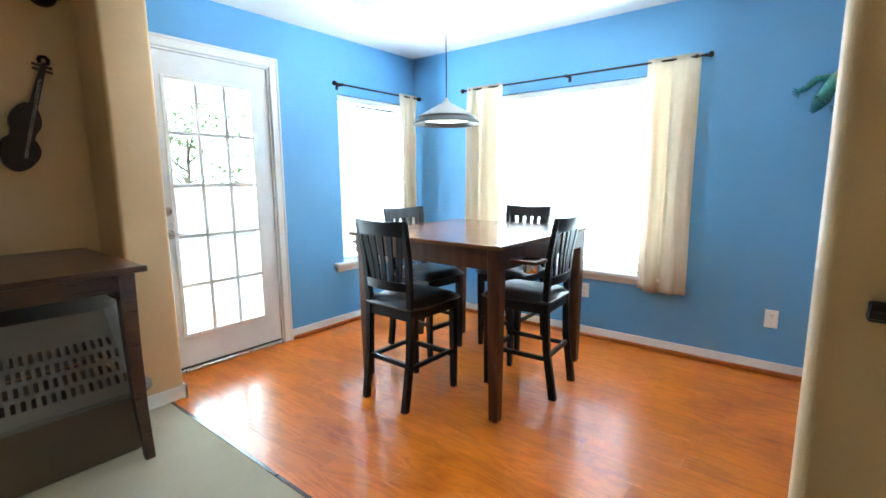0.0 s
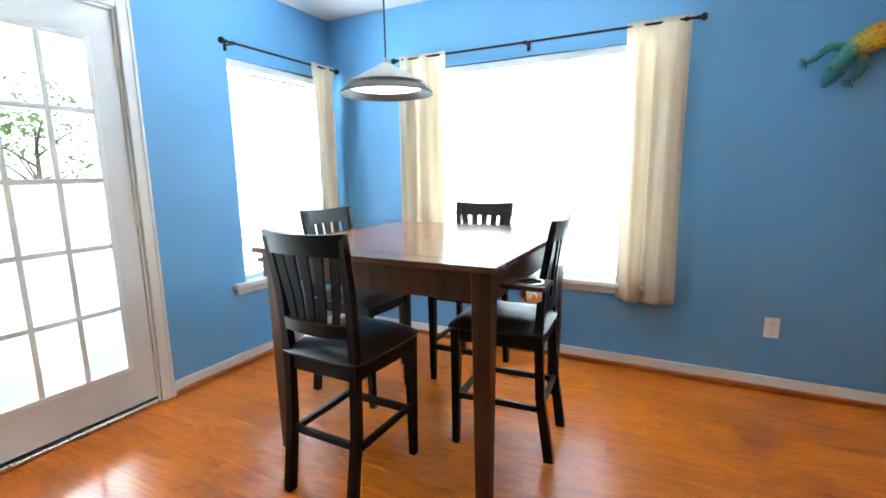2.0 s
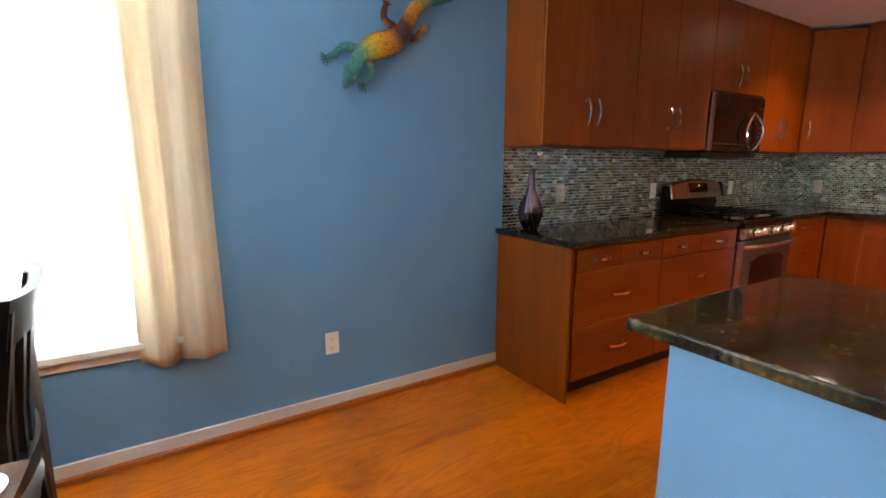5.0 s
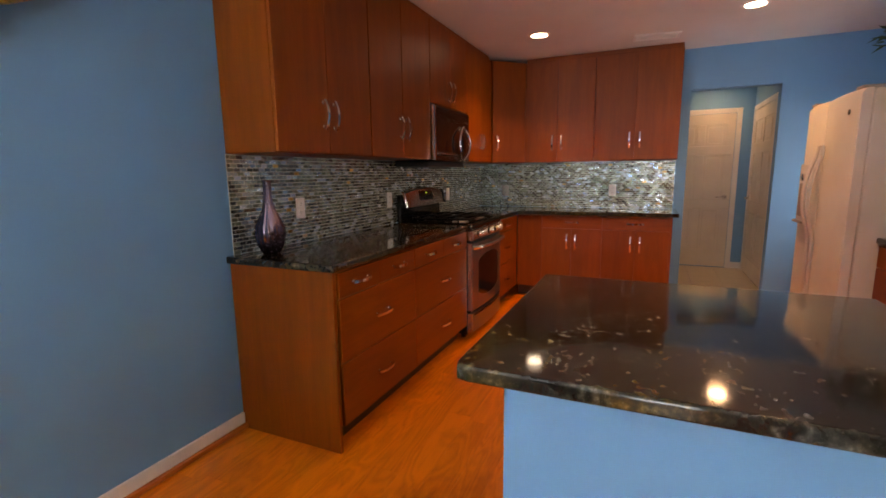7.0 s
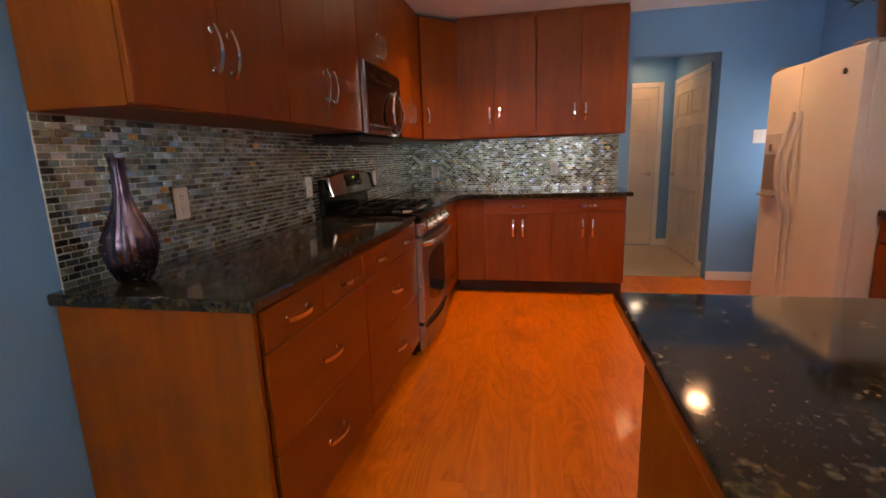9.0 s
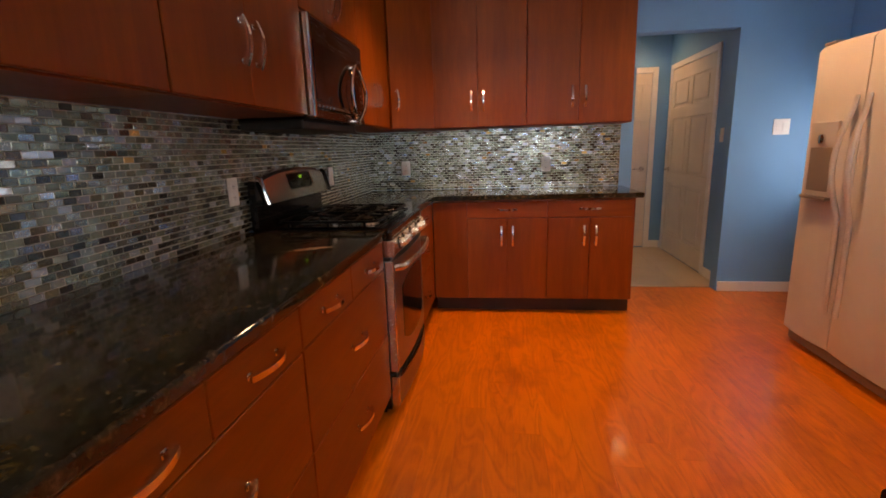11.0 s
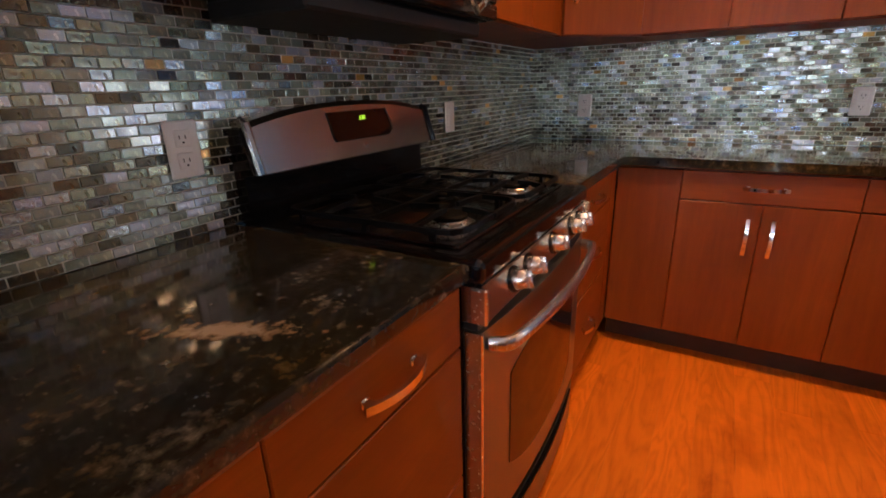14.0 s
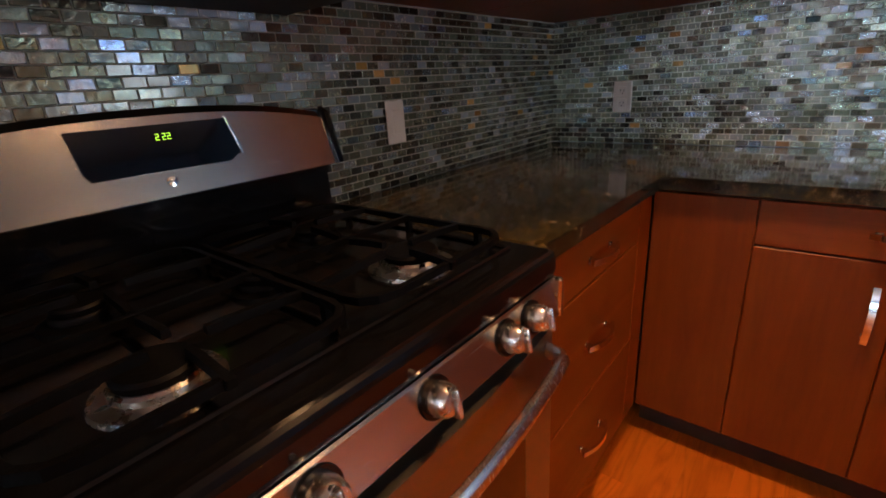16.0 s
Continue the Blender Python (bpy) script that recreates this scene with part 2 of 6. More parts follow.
def plain(name, base, rough=0.4, spec=0.5, grain=60.0, depth=0.08):
    m, nt, b = material(name, base, rough, 0.0, spec)
    n = noise_tex(nt, coords(nt), grain, 4, 0.6)
    s = noise_tex(nt, coords(nt), 2.3, 3, 0.55)
    col = ramp(nt, s, [(0.3, tuple(c * 0.9 for c in base)), (0.7, tuple(min(1, c * 1.06) for c in base))])
    nt.links.new(col, b.inputs["Base Color"])
    nt.links.new(maths(nt, "ADD", maths(nt, "MULTIPLY", n, 0.12), max(rough - 0.06, 0.0)), b.inputs["Roughness"])
    bump(nt, b, n, depth, 0.002)
    return m


def cloth(name, base, light_through=0.5):
    m, nt, b = material(name, base, 0.9, 0.0, 0.1)
    v = coords(nt, (1, 1, 1))
    weave = noise_tex(nt, v, 420, 2, 0.5)
    slub = noise_tex(nt, coords(nt, (40, 40, 3)), 1.0, 4, 0.6)
    col = ramp(nt, slub, [(0.3, tuple(c * 0.88 for c in base)), (0.7, base)])
    nt.links.new(col, b.inputs["Base Color"])
    bump(nt, b, weave, 0.2, 0.001)
    t = nt.nodes.new("ShaderNodeBsdfTranslucent")
    nt.links.new(col, t.inputs["Color"])
    ms = nt.nodes.new("ShaderNodeMixShader")
    ms.inputs[0].default_value = light_through
    nt.links.new(b.outputs[0], ms.inputs[1])
    nt.links.new(t.outputs[0], ms.inputs[2])
    nt.links.new(ms.outputs[0], nt.nodes["Material Output"].inputs[0])
    return m


def glow(name, color, strength):
    m, nt, b = material(name, color, 0.4)
    b.inputs["Emission Color"].default_value = (*color, 1)
    b.inputs["Emission Strength"].default_value = strength
    return m


def clear_glass(name, tint=(0.96, 0.98, 0.97)):
    """Thin window pane: lets light straight through, with a mirror sheen."""
    m = bpy.data.materials.new(name)
    m.use_nodes = True
    nt = m.node_tree
    t = nt.nodes.new("ShaderNodeBsdfTransparent")
    t.inputs[0].default_value = (*tint, 1)
    g = nt.nodes.new("ShaderNodeBsdfGlossy")
    g.inputs["Roughness"].default_value = 0.02
    f = nt.nodes.new("ShaderNodeFresnel")
    ms = nt.nodes.new("ShaderNodeMixShader")
    nt.links.new(f.outputs[0], ms.inputs[0])
    nt.links.new(t.outputs[0], ms.inputs[1])
    nt.links.new(g.outputs[0], ms.inputs[2])
    nt.links.new(ms.outputs[0], nt.nodes["Material Output"].inputs[0])
    return m


def lizard_paint():
    """Hand-painted tin: teal head, golden body, maroon hips, teal tail."""
    m, nt, b = material("painted_tin", (0.5, 0.3, 0.05), 0.3)
    tc = nt.nodes.new("ShaderNodeTexCoord")
    sep = nt.nodes.new("ShaderNodeSeparateXYZ")
    nt.links.new(tc.outputs["Object"], sep.inputs[0])
    wob = noise_tex(nt, tc.outputs["Object"], 14, 3, 0.6)
    along = maths(nt, "ADD", sep.outputs["X"], maths(nt, "MULTIPLY", maths(nt, "SUBTRACT", wob, 0.5), 0.08))
    col = ramp(nt, maths(nt, "ADD", along, 0.0), [(0.05, (0.015, 0.15, 0.18)), (0.18, (0.05, 0.27, 0.22)), (0.235, (0.50, 0.40, 0.02)), (0.29, (0.66, 0.30, 0.008)), (0.36, (0.55, 0.16, 0.008)), (0.40, (0.09, 0.012, 0.010)), (0.47, (0.09, 0.015, 0.008)), (0.53, (0.62, 0.25, 0.01)), (0.60, (0.60, 0.34, 0.02)), (0.66, (0.02, 0.20, 0.12))])
    speck = noise_tex(nt, tc.outputs["Object"], 90, 2, 0.5)
    col = mix(nt, 1.0, col, ramp(nt, speck, [(0.35, (0.45, 0.5, 0.5)), (0.5, (1, 1, 1))]), "MULTIPLY")
    nt.links.new(col, b.inputs["Base Color"])
    bump(nt, b, speck, 0.25, 0.004)
    b.inputs["Coat Weight"].default_value = 0.5
    return m


BLUE = paint("blue_wall_paint", (0.150, 0.360, 0.625))
BEIGE = paint("beige_wall_paint", (0.65, 0.455, 0.245))
CEIL = paint("ceiling_paint", (0.74, 0.73, 0.71), 0.8, 0.5)
TRIM = plain("white_trim_paint", (0.80, 0.80, 0.78), 0.35, 0.5, 30, 0.04)
DOORWHITE = plain("white_door_paint", (0.76, 0.77, 0.78), 0.35, 0.5, 30, 0.04)
HALLDOOR = plain("cream_door_paint", (0.72, 0.68, 0.60), 0.4, 0.5, 30, 0.04)
FLOORWOOD = floor_wood()
SUBFLOOR = plain("dark_subfloor", (0.10, 0.035, 0.01), 0.7)
CARPET = plain("cream_carpet", (0.56, 0.50, 0.37), 0.95, 0.1, 260, 0.6)
TILEMAT = plain("beige_floor_tile", (0.50, 0.43, 0.33), 0.3, 0.5, 9, 0.05)
GROUT = plain("tile_grout", (0.30, 0.28, 0.25), 0.9, 0.2, 200, 0.3)
CHERRY_Z = wood("cherry_upright", (0.175, 0.037, 0.0016), (0.275, 0.064, 0.0026), "z", 1.0, 0.40, 0.14, 0.0)
CHERRY_X = wood("cherry_level", (0.175, 0.037, 0.0016), (0.275, 0.064, 0.0026), "x", 1.0, 0.40, 0.14, 0.0)
for cherry in (CHERRY_Z, CHERRY_X):
    cherry.node_tree.nodes["Principled BSDF"].inputs["Specular IOR Level"].default_value = 0.27
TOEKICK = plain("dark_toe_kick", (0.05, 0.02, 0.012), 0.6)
TABLEWOOD = wood("brown_table_wood", (0.10, 0.044, 0.020), (0.22, 0.105, 0.050), "x", 1.0, 0.22, 0.08, 0.35)
TABLELEG = wood("brown_table_leg_wood", (0.055, 0.024, 0.012), (0.12, 0.054, 0.026), "z", 1.0, 0.42, 0.08, 0.0)
TABLELEG.node_tree.nodes["Principled BSDF"].inputs["Specular IOR Level"].default_value = 0.2
ESPRESSO = wood("espresso_wood", (0.004, 0.003, 0.0028), (0.010, 0.007, 0.006), "z", 1.0, 0.40, 0.1, 0.0)
ESPRESSO.node_tree.nodes["Principled BSDF"].inputs["Specular IOR Level"].default_value = 0.28
LEATHER = plain("black_leather", (0.014, 0.013, 0.015), 0.30, 0.6, 120, 0.35)
GRANITE = granite()
TILE = glass_tile()
TILEGROUT = plain("light_grout", (0.46, 0.47, 0.41), 0.9, 0.2, 300, 0.3)
STEEL = metal("brushed_steel", (0.56, 0.53, 0.47), 0.24, "x", 0.16)
STEELZ = metal("brushed_steel_upright", (0.62, 0.61, 0.60), 0.26, "z", 0.12)
OVENSTEEL = metal("dark_brushed_steel", (0.30, 0.295, 0.28), 0.32, "z", 0.12)
# microwave steel, its colour darkened for the dim room it mirrors
MWSTEEL = metal("room_darkened_steel", (0.125, 0.112, 0.105), 0.26, "x", 0.12)
CHROME = metal("polished_chrome", (0.80, 0.79, 0.77), 0.12, None, 0.08)
KNOBSTEEL = metal("bright_knob_steel", (0.90, 0.89, 0.87), 0.26, None, 0.1)
NICKEL = metal("satin_nickel", (0.55, 0.52, 0.48), 0.28, None, 0.12)
BRONZE = metal("dark_bronze", (0.035, 0.028, 0.025), 0.42, None, 0.1)
ENAMEL = plain("black_enamel", (0.006, 0.006, 0.007), 0.12, 0.45, 20, 0.02)
CASTIRON = plain("cast_iron", (0.003, 0.003, 0.0035), 0.45, 0.12, 180, 0.3)
BLACKGLASS = plain("black_glass", (0.006, 0.006, 0.007), 0.05, 0.6, 20, 0.0)
FRIDGEWHITE = plain("bisque_enamel", (0.63, 0.61, 0.575), 0.32, 0.5, 220, 0.15)
FRIDGEGREY = plain("grey_plastic", (0.30, 0.28, 0.26), 0.5)
PLATE = plain("white_plastic_plate", (0.86, 0.85, 0.82), 0.35, 0.5, 40, 0.02)
SLOT = plain("dark_slot", (0.02, 0.02, 0.02), 0.6)
CURTAIN = cloth("cream_sheer_cloth", (0.75, 0.66, 0.53), 0.36)
SLAT = cloth("white_blind_vinyl", (0.86, 0.87, 0.88), 0.55)
PANE = clear_glass("window_glass")
VASEMAT = metal("purple_glazed_ceramic", (0.150, 0.120, 0.165), 0.26, None, 0.1)
SHADEMAT = plain("frosted_shade", (0.42, 0.41, 0.39), 0.4)
DIFFUSER = glow("lit_diffuser", (1.0, 0.93, 0.82), 5.0)
BULBGLOW = glow("lit_bulb", (1.0, 0.82, 0.58), 22.0)
CLOCKGLOW = glow("green_digits", (0.55, 0.95, 0.05), 0.9)
RIMMETAL = metal("pendant_rim_metal", (0.11, 0.105, 0.10), 0.45, None, 0.1)
BASKET = plain("grey_white_plastic", (0.14, 0.125, 0.105), 0.5)
BIN = plain("dark_brown_bin", (0.10, 0.072, 0.046), 0.7)
CONSOLE = wood("dark_walnut", (0.035, 0.014, 0.007), (0.085, 0.034, 0.016), "y", 1.0, 0.3, 0.05, 0.2)
LIZARD = lizard_paint()
CONCRETE = plain("patio_concrete", (0.70, 0.68, 0.65), 0.9, 0.2, 40, 0.3)
GRASS = plain("lawn", (0.07, 0.11, 0.03), 0.95, 0.1, 60, 0.8)
FENCE = wood("weathered_fence", (0.48, 0.46, 0.44), (0.68, 0.66, 0.63), "z", 1.0, 0.8, 0.3)
LEAF = cloth("tree_leaf", (0.30, 0.40, 0.18), 0.6)
HOUSELEAF = cloth("dark_plant_leaf", (0.045, 0.085, 0.030), 0.3)
HAZE = glow("bright_hazy_sky", (0.93, 0.97, 1.0), 1.5)
BARK = plain("tree_bark", (0.22, 0.18, 0.14), 0.9, 0.2, 40, 0.8)
RUBBER = plain("dark_rubber", (0.02, 0.02, 0.02), 0.7)


# ---------------------------------------------------------------- mesh helpers
def add_box(bm, x0, x1, y0, y1, z0, z1, bevel=0.0, seg=1):
    x0, x1, y0, y1, z0, z1 = min(x0, x1), max(x0, x1), min(y0, y1), max(y0, y1), min(z0, z1), max(z0, z1)
    vs = [bm.verts.new((x, y, z)) for x in (x0, x1) for y in (y0, y1) for z in (z0, z1)]
    fs = [bm.faces.new([vs[i] for i in q]) for q in ((0, 1, 3, 2), (4, 6, 7, 5), (0, 4, 5, 1), (2, 3, 7, 6), (0, 2, 6, 4), (1, 5, 7, 3))]
    if bevel > 0:
        es = list({e for f in fs for e in f.edges})
        bmesh.ops.bevel(bm, geom=es, offset=bevel, segments=seg, affect="EDGES", profile=0.5)


def add_beam(bm, a, b, w0, d0, w1=None, d1=None, side=(1, 0, 0)):
    """A straight bar of changing section from a to b; side points along its width."""
    a, b = Vector(a), Vector(b)
    w1, d1 = w1 or w0, d1 or d0
    t = (b - a).normalized()
    s = Vector(side)
    s = (s - t * s.dot(t)).normalized()
    u = t.cross(s)
    vs = []
    for p, w, d in ((a, w0, d0), (b, w1, d1)):
        vs += [bm.verts.new(p + s * i * w / 2 + u * j * d / 2) for i, j in ((-1, -1), (1, -1), (1, 1), (-1, 1))]
    for q in ((3, 2, 1, 0), (4, 5, 6, 7), (0, 1, 5, 4), (1, 2, 6, 5), (2, 3, 7, 6), (3, 0, 4, 7)):
        bm.faces.new([vs[i] for i in q])


def add_sweep(bm, path, section, closed=False, cap=True, up=(0, 0, 1)):
    """Sweep a section (list of (side, up) pairs or function of the step) along a path."""
    rings = []
    n = len(path)
    pts = [Vector(p) for p in path]
    for i, p in enumerate(pts):
        if closed:
            t = pts[(i + 1) % n] - pts[i - 1]
        else:
            t = pts[min(i + 1, n - 1)] - pts[max(i - 1, 0)]
        t.normalize()
        upv = Vector(up)
        if abs(t.dot(upv)) > 0.98:
            upv = Vector((0, 1, 0))
        s = t.cross(upv).normalized()
        u = s.cross(t).normalized()
        sec = section(i / max(n - 1, 1)) if callable(section) else section
        rings.append([bm.verts.new(p + s * a + u * c) for a, c in sec])
    m = len(rings[0])
    for i in range(n if closed else n - 1):
        r0, r1 = rings[i], rings[(i + 1) % n]
        for j in range(m):
            bm.faces.new([r0[j], r0[(j + 1) % m], r1[(j + 1) % m], r1[j]])
    if cap and not closed:
        bm.faces.new(rings[0][::-1])
        bm.faces.new(rings[-1])


def circle(radius, n=10, flat=1.0):
    return [(radius * math.cos(2 * math.pi * i / n), radius * flat * math.sin(2 * math.pi * i / n)) for i in range(n)]


def add_lathe(bm, profile, n=32, centre=(0, 0, 0), ribs=0, rib_depth=0.0, twist=0.0):
    """Turn a profile of (radius, height) round the z axis."""
    rings = []
    for k, (r, z) in enumerate(profile):
        ring = []
        for i in range(n):
            a = 2 * math.pi * i / n
            rr = r * (1 + rib_depth * math.cos(ribs * a + twist * z)) if ribs else r
            ring.append(bm.verts.new((centre[0] + rr * math.cos(a), centre[1] + rr * math.sin(a), centre[2] + z)))
        rings.append(ring)
    for r0, r1 in zip(rings, rings[1:]):
        for j in range(n):
            bm.faces.new([r0[j], r0[(j + 1) % n], r1[(j + 1) % n], r1[j]])
    if profile[0][0] > 1e-4:
        bm.faces.new(rings[0][::-1])
    if profile[-1][0] > 1e-4:
        bm.faces.new(rings[-1])


def mesh_of(bm, name, mat, smooth=False, angle=40):
    bmesh.ops.recalc_face_normals(bm, faces=bm.faces[:])
    me = bpy.data.meshes.new(name)
    bm.to_mesh(me)
    bm.free()
    for m in (mat if isinstance(mat, (list, tuple)) else [mat]):
        me.materials.append(m)
    if smooth:
        for p in me.polygons:
            p.use_smooth = True
        me.set_sharp_from_angle(angle=radians(angle))
    return me


def part(name, bm, mat, parent=None, m=None, smooth=False, label="", kind="", angle=40):
    ob = new(name, mesh_of(bm, name, mat, smooth, angle))
    if m is not None:
        ob.matrix_basis = m
    if parent is not None:
        ob.parent = parent
    if label or kind:
        tagged(ob, label, kind=kind)
    return ob


def boxes(*dims, bevel=0.0):
    bm = bmesh.new()
    for d in dims:
        add_box(bm, *d, bevel=bevel)
    return bm


def base_empty(name, m, label, category, group=""):
    ob = new(name)
    ob.empty_display_size = 0.1
    ob.matrix_basis = m
    return tagged(ob, label, category, group)


def structure(name, bm, mat, label, category, smooth=False):
    return tagged(part(name, bm, mat, smooth=smooth), label, category, kind="structure")


# ---------------------------------------------------------------- the building
H = 2.48
WX, WY, EX = -2.10, 5.00, 5.83
W1 = (-1.30, 0.38, 0.56, 2.02)
W2 = (4.02, 4.92, 0.56, 2.02)
DR = (2.55, 3.38, 0.0, 2.12)
DIV0, DIV1 = 2.225, 2.46

structure("wall_north", boxes((WX - 0.2, W1[0], WY, WY + 0.2, 0, H), (W1[1], EX + 0.12, WY, WY + 0.2, 0, H), (W1[0], W1[1], WY, WY + 0.2, 0, W1[2]), (W1[0], W1[1], WY, WY + 0.2, W1[3], H)), BLUE, "sky-blue painted wall with a broad window", "wall")
structure("wall_west", boxes((WX - 0.2, WX, DIV1, DR[0], 0, H), (WX - 0.2, WX, DR[1], W2[0], 0, H), (WX - 0.2, WX, W2[1], WY, 0, H), (WX - 0.2, WX, DR[0], DR[1], DR[3], H), (WX - 0.2, WX, W2[0], W2[1], 0, W2[2]), (WX - 0.2, WX, W2[0], W2[1], W2[3], H)), BLUE, "sky-blue painted wall with a glazed door and window", "wall")
structure("wall_west_living", boxes((WX - 0.2, WX, -1.6, DIV1, 0, H)), BEIGE, "warm beige painted living room wall", "wall")


def bullnose_wall(name, dims_list, mat, label):
    bm = bmesh.new()
    for d in dims_list:
        x0, x1, y0, y1, z0, z1, r = d
        prof = []
        for cx, cy, a0 in ((x1 - r, y0 + r, -90), (x1 - r, y1 - r, 0), (x0 + r, y1 - r, 90), (x0 + r, y0 + r, 180)):
            prof += [(cx + r * math.cos(radians(a0 + a)), cy + r * math.sin(radians(a0 + a))) for a in (0, 22.5, 45, 67.5, 90)]
        lo = [bm.verts.new((x, y, z0)) for x, y in prof]
        hi = [bm.verts.new((x, y, z1)) for x, y in prof]
        k = len(prof)
        for i in range(k):
            bm.faces.new([lo[i], lo[(i + 1) % k], hi[(i + 1) % k], hi[i]])
        bm.faces.new(lo[::-1])
        bm.faces.new(hi)
    return structure(name, bm, mat, label, "wall", smooth=True)


bullnose_wall("wall_divider_stub", [(WX - 0.05, -1.72, DIV0, DIV1, 0, H, 0.02)], BEIGE, "beige wall end with rounded corners beside the dining opening")
bullnose_wall("wall_divider", [(1.153, 1.62, DIV0, DIV1, 0, H, 0.02)], BEIGE, "beige wall end with rounded corners beside the opening")
bm = boxes((-1.75, 1.19, DIV0, DIV1, 2.25, H))
structure("wall_divider_header", bm, BEIGE, "beige header over the opening to the dining room", "wall")
structure("wall_living_kitchen", boxes((1.50, 1.62, -1.6, DIV0, 0, H)), BEIGE, "plain beige wall closing the living room", "wall")
structure("wall_living_south", boxes((WX - 0.2, 1.62, -1.72, -1.6, 0, H)), BEIGE, "plain beige wall closing the living room", "wall")
W3 = (5.12, 5.76, 0.85, 1.50)
structure("wall_south_kitchen", boxes((1.62, W3[0], 1.16, 1.28, 0, H), (W3[1], EX + 0.12, 1.16, 1.28, 0, H), (W3[0], W3[1], 1.16, 1.28, 0, W3[2]), (W3[0], W3[1], 1.16, 1.28, W3[3], H)), BLUE, "blue painted kitchen wall behind the fridge", "wall")
OP = (2.045, 2.788, 2.092)
structure("wall_east", boxes((EX, EX + 0.12, OP[1], WY, 0, H), (EX, EX + 0.12, 1.28, OP[0], 0, H), (EX, EX + 0.12, OP[0], OP[1], OP[2], H)), BLUE, "blue painted wall with an open passage to the hall", "wall")
structure("wall_hall_back", boxes((7.62, 7.74, 1.83, 3.3, 0, H)), BLUE, "blue painted hall wall", "wall")
structure("wall_hall_south", boxes((EX + 0.12, 7.62, 1.83, 1.95, 0, H)), BLUE, "blue painted hall wall with a panelled door", "wall")
structure("wall_hall_north", boxes((EX + 0.12, 7.62, 3.18, 3.3, 0, H)), BLUE, "blue painted hall wall", "wall")

structure("ceiling", boxes((WX - 0.2, 7.74, DIV1 - 0.1, WY + 0.2, H, H + 0.15), (1.62, 7.74, 1.0, DIV1 - 0.1, H, H + 0.15)), CEIL, "white textured ceiling over dining room and kitchen", "ceiling")
structure("ceiling_living", boxes((WX - 0.2, 1.62, -1.72, DIV1 - 0.1, H, H + 0.15)), CEIL, "white textured ceiling of the living room", "ceiling")
structure("subfloor", boxes((WX - 0.2, 7.74, -1.72, WY + 0.2, -0.2, -0.022)), SUBFLOOR, "dark base under the floor coverings", "floor")
structure("carpet", boxes((WX, 1.62, -1.6, 2.375, -0.022, 0.004)), CARPET, "cream cut-pile carpet in the living room", "carpet")
structure("carpet_edge_strip", boxes((-1.72, 1.153, 2.372, 2.392, -0.022, 0.006), bevel=0.002), CONSOLE, "thin dark strip between carpet and wood floor", "trim")

# skirting boards
BB = 0.085
bm = boxes((WX, 2.12, WY - 0.014, WY, 0, BB), (WX, WX + 0.014, 3.455, WY - 0.014, 0, BB), (EX - 0.014, EX, 1.28, OP[0] - 0.005, 0, BB), bevel=0.003)
structure("baseboard", bm, TRIM, "white painted skirting board along the blue walls", "baseboard")
bm = boxes((-1.72, -1.706, DIV0 - 0.014, DIV1, 0.004, BB), (-1.72, -1.706, DIV1, DIV1 + 0.014, 0, BB), (WX + 0.014, -1.706, DIV1, DIV1 + 0.014, 0, BB), (1.139, 1.153, DIV0 - 0.014, DIV1 + 0.014, 0.004, BB), (1.153, 1.50, DIV0 - 0.014, DIV0, 0.004, BB), bevel=0.003)
structure("baseboard_opening", bm, TRIM, "white skirting round the wall ends", "baseboard")
bm = boxes((EX + 0.12, 6.325, 1.95, 1.964, 0, BB), (7.555, 7.62, 1.95, 1.964, 0, BB), (7.606, 7.62, 1.964, 2.08, 0, BB), bevel=0.003)
structure("baseboard_hall", bm, TRIM, "white skirting board in the hall", "baseboard")
# stained strip where the boards meet the skirting
structure("floor_edge_moulding", boxes((WX + 0.014, 2.12, WY - 0.034, WY - 0.0145, 0, 0.033), (WX + 0.0145, WX + 0.034, 3.455, WY - 0.034, 0, 0.033), bevel=0.007), wood("stained_moulding", (0.32, 0.085, 0.008), (0.50, 0.14, 0.014), "x", 1.0, 0.35), "orange stained quarter-round moulding along the floor", "trim")


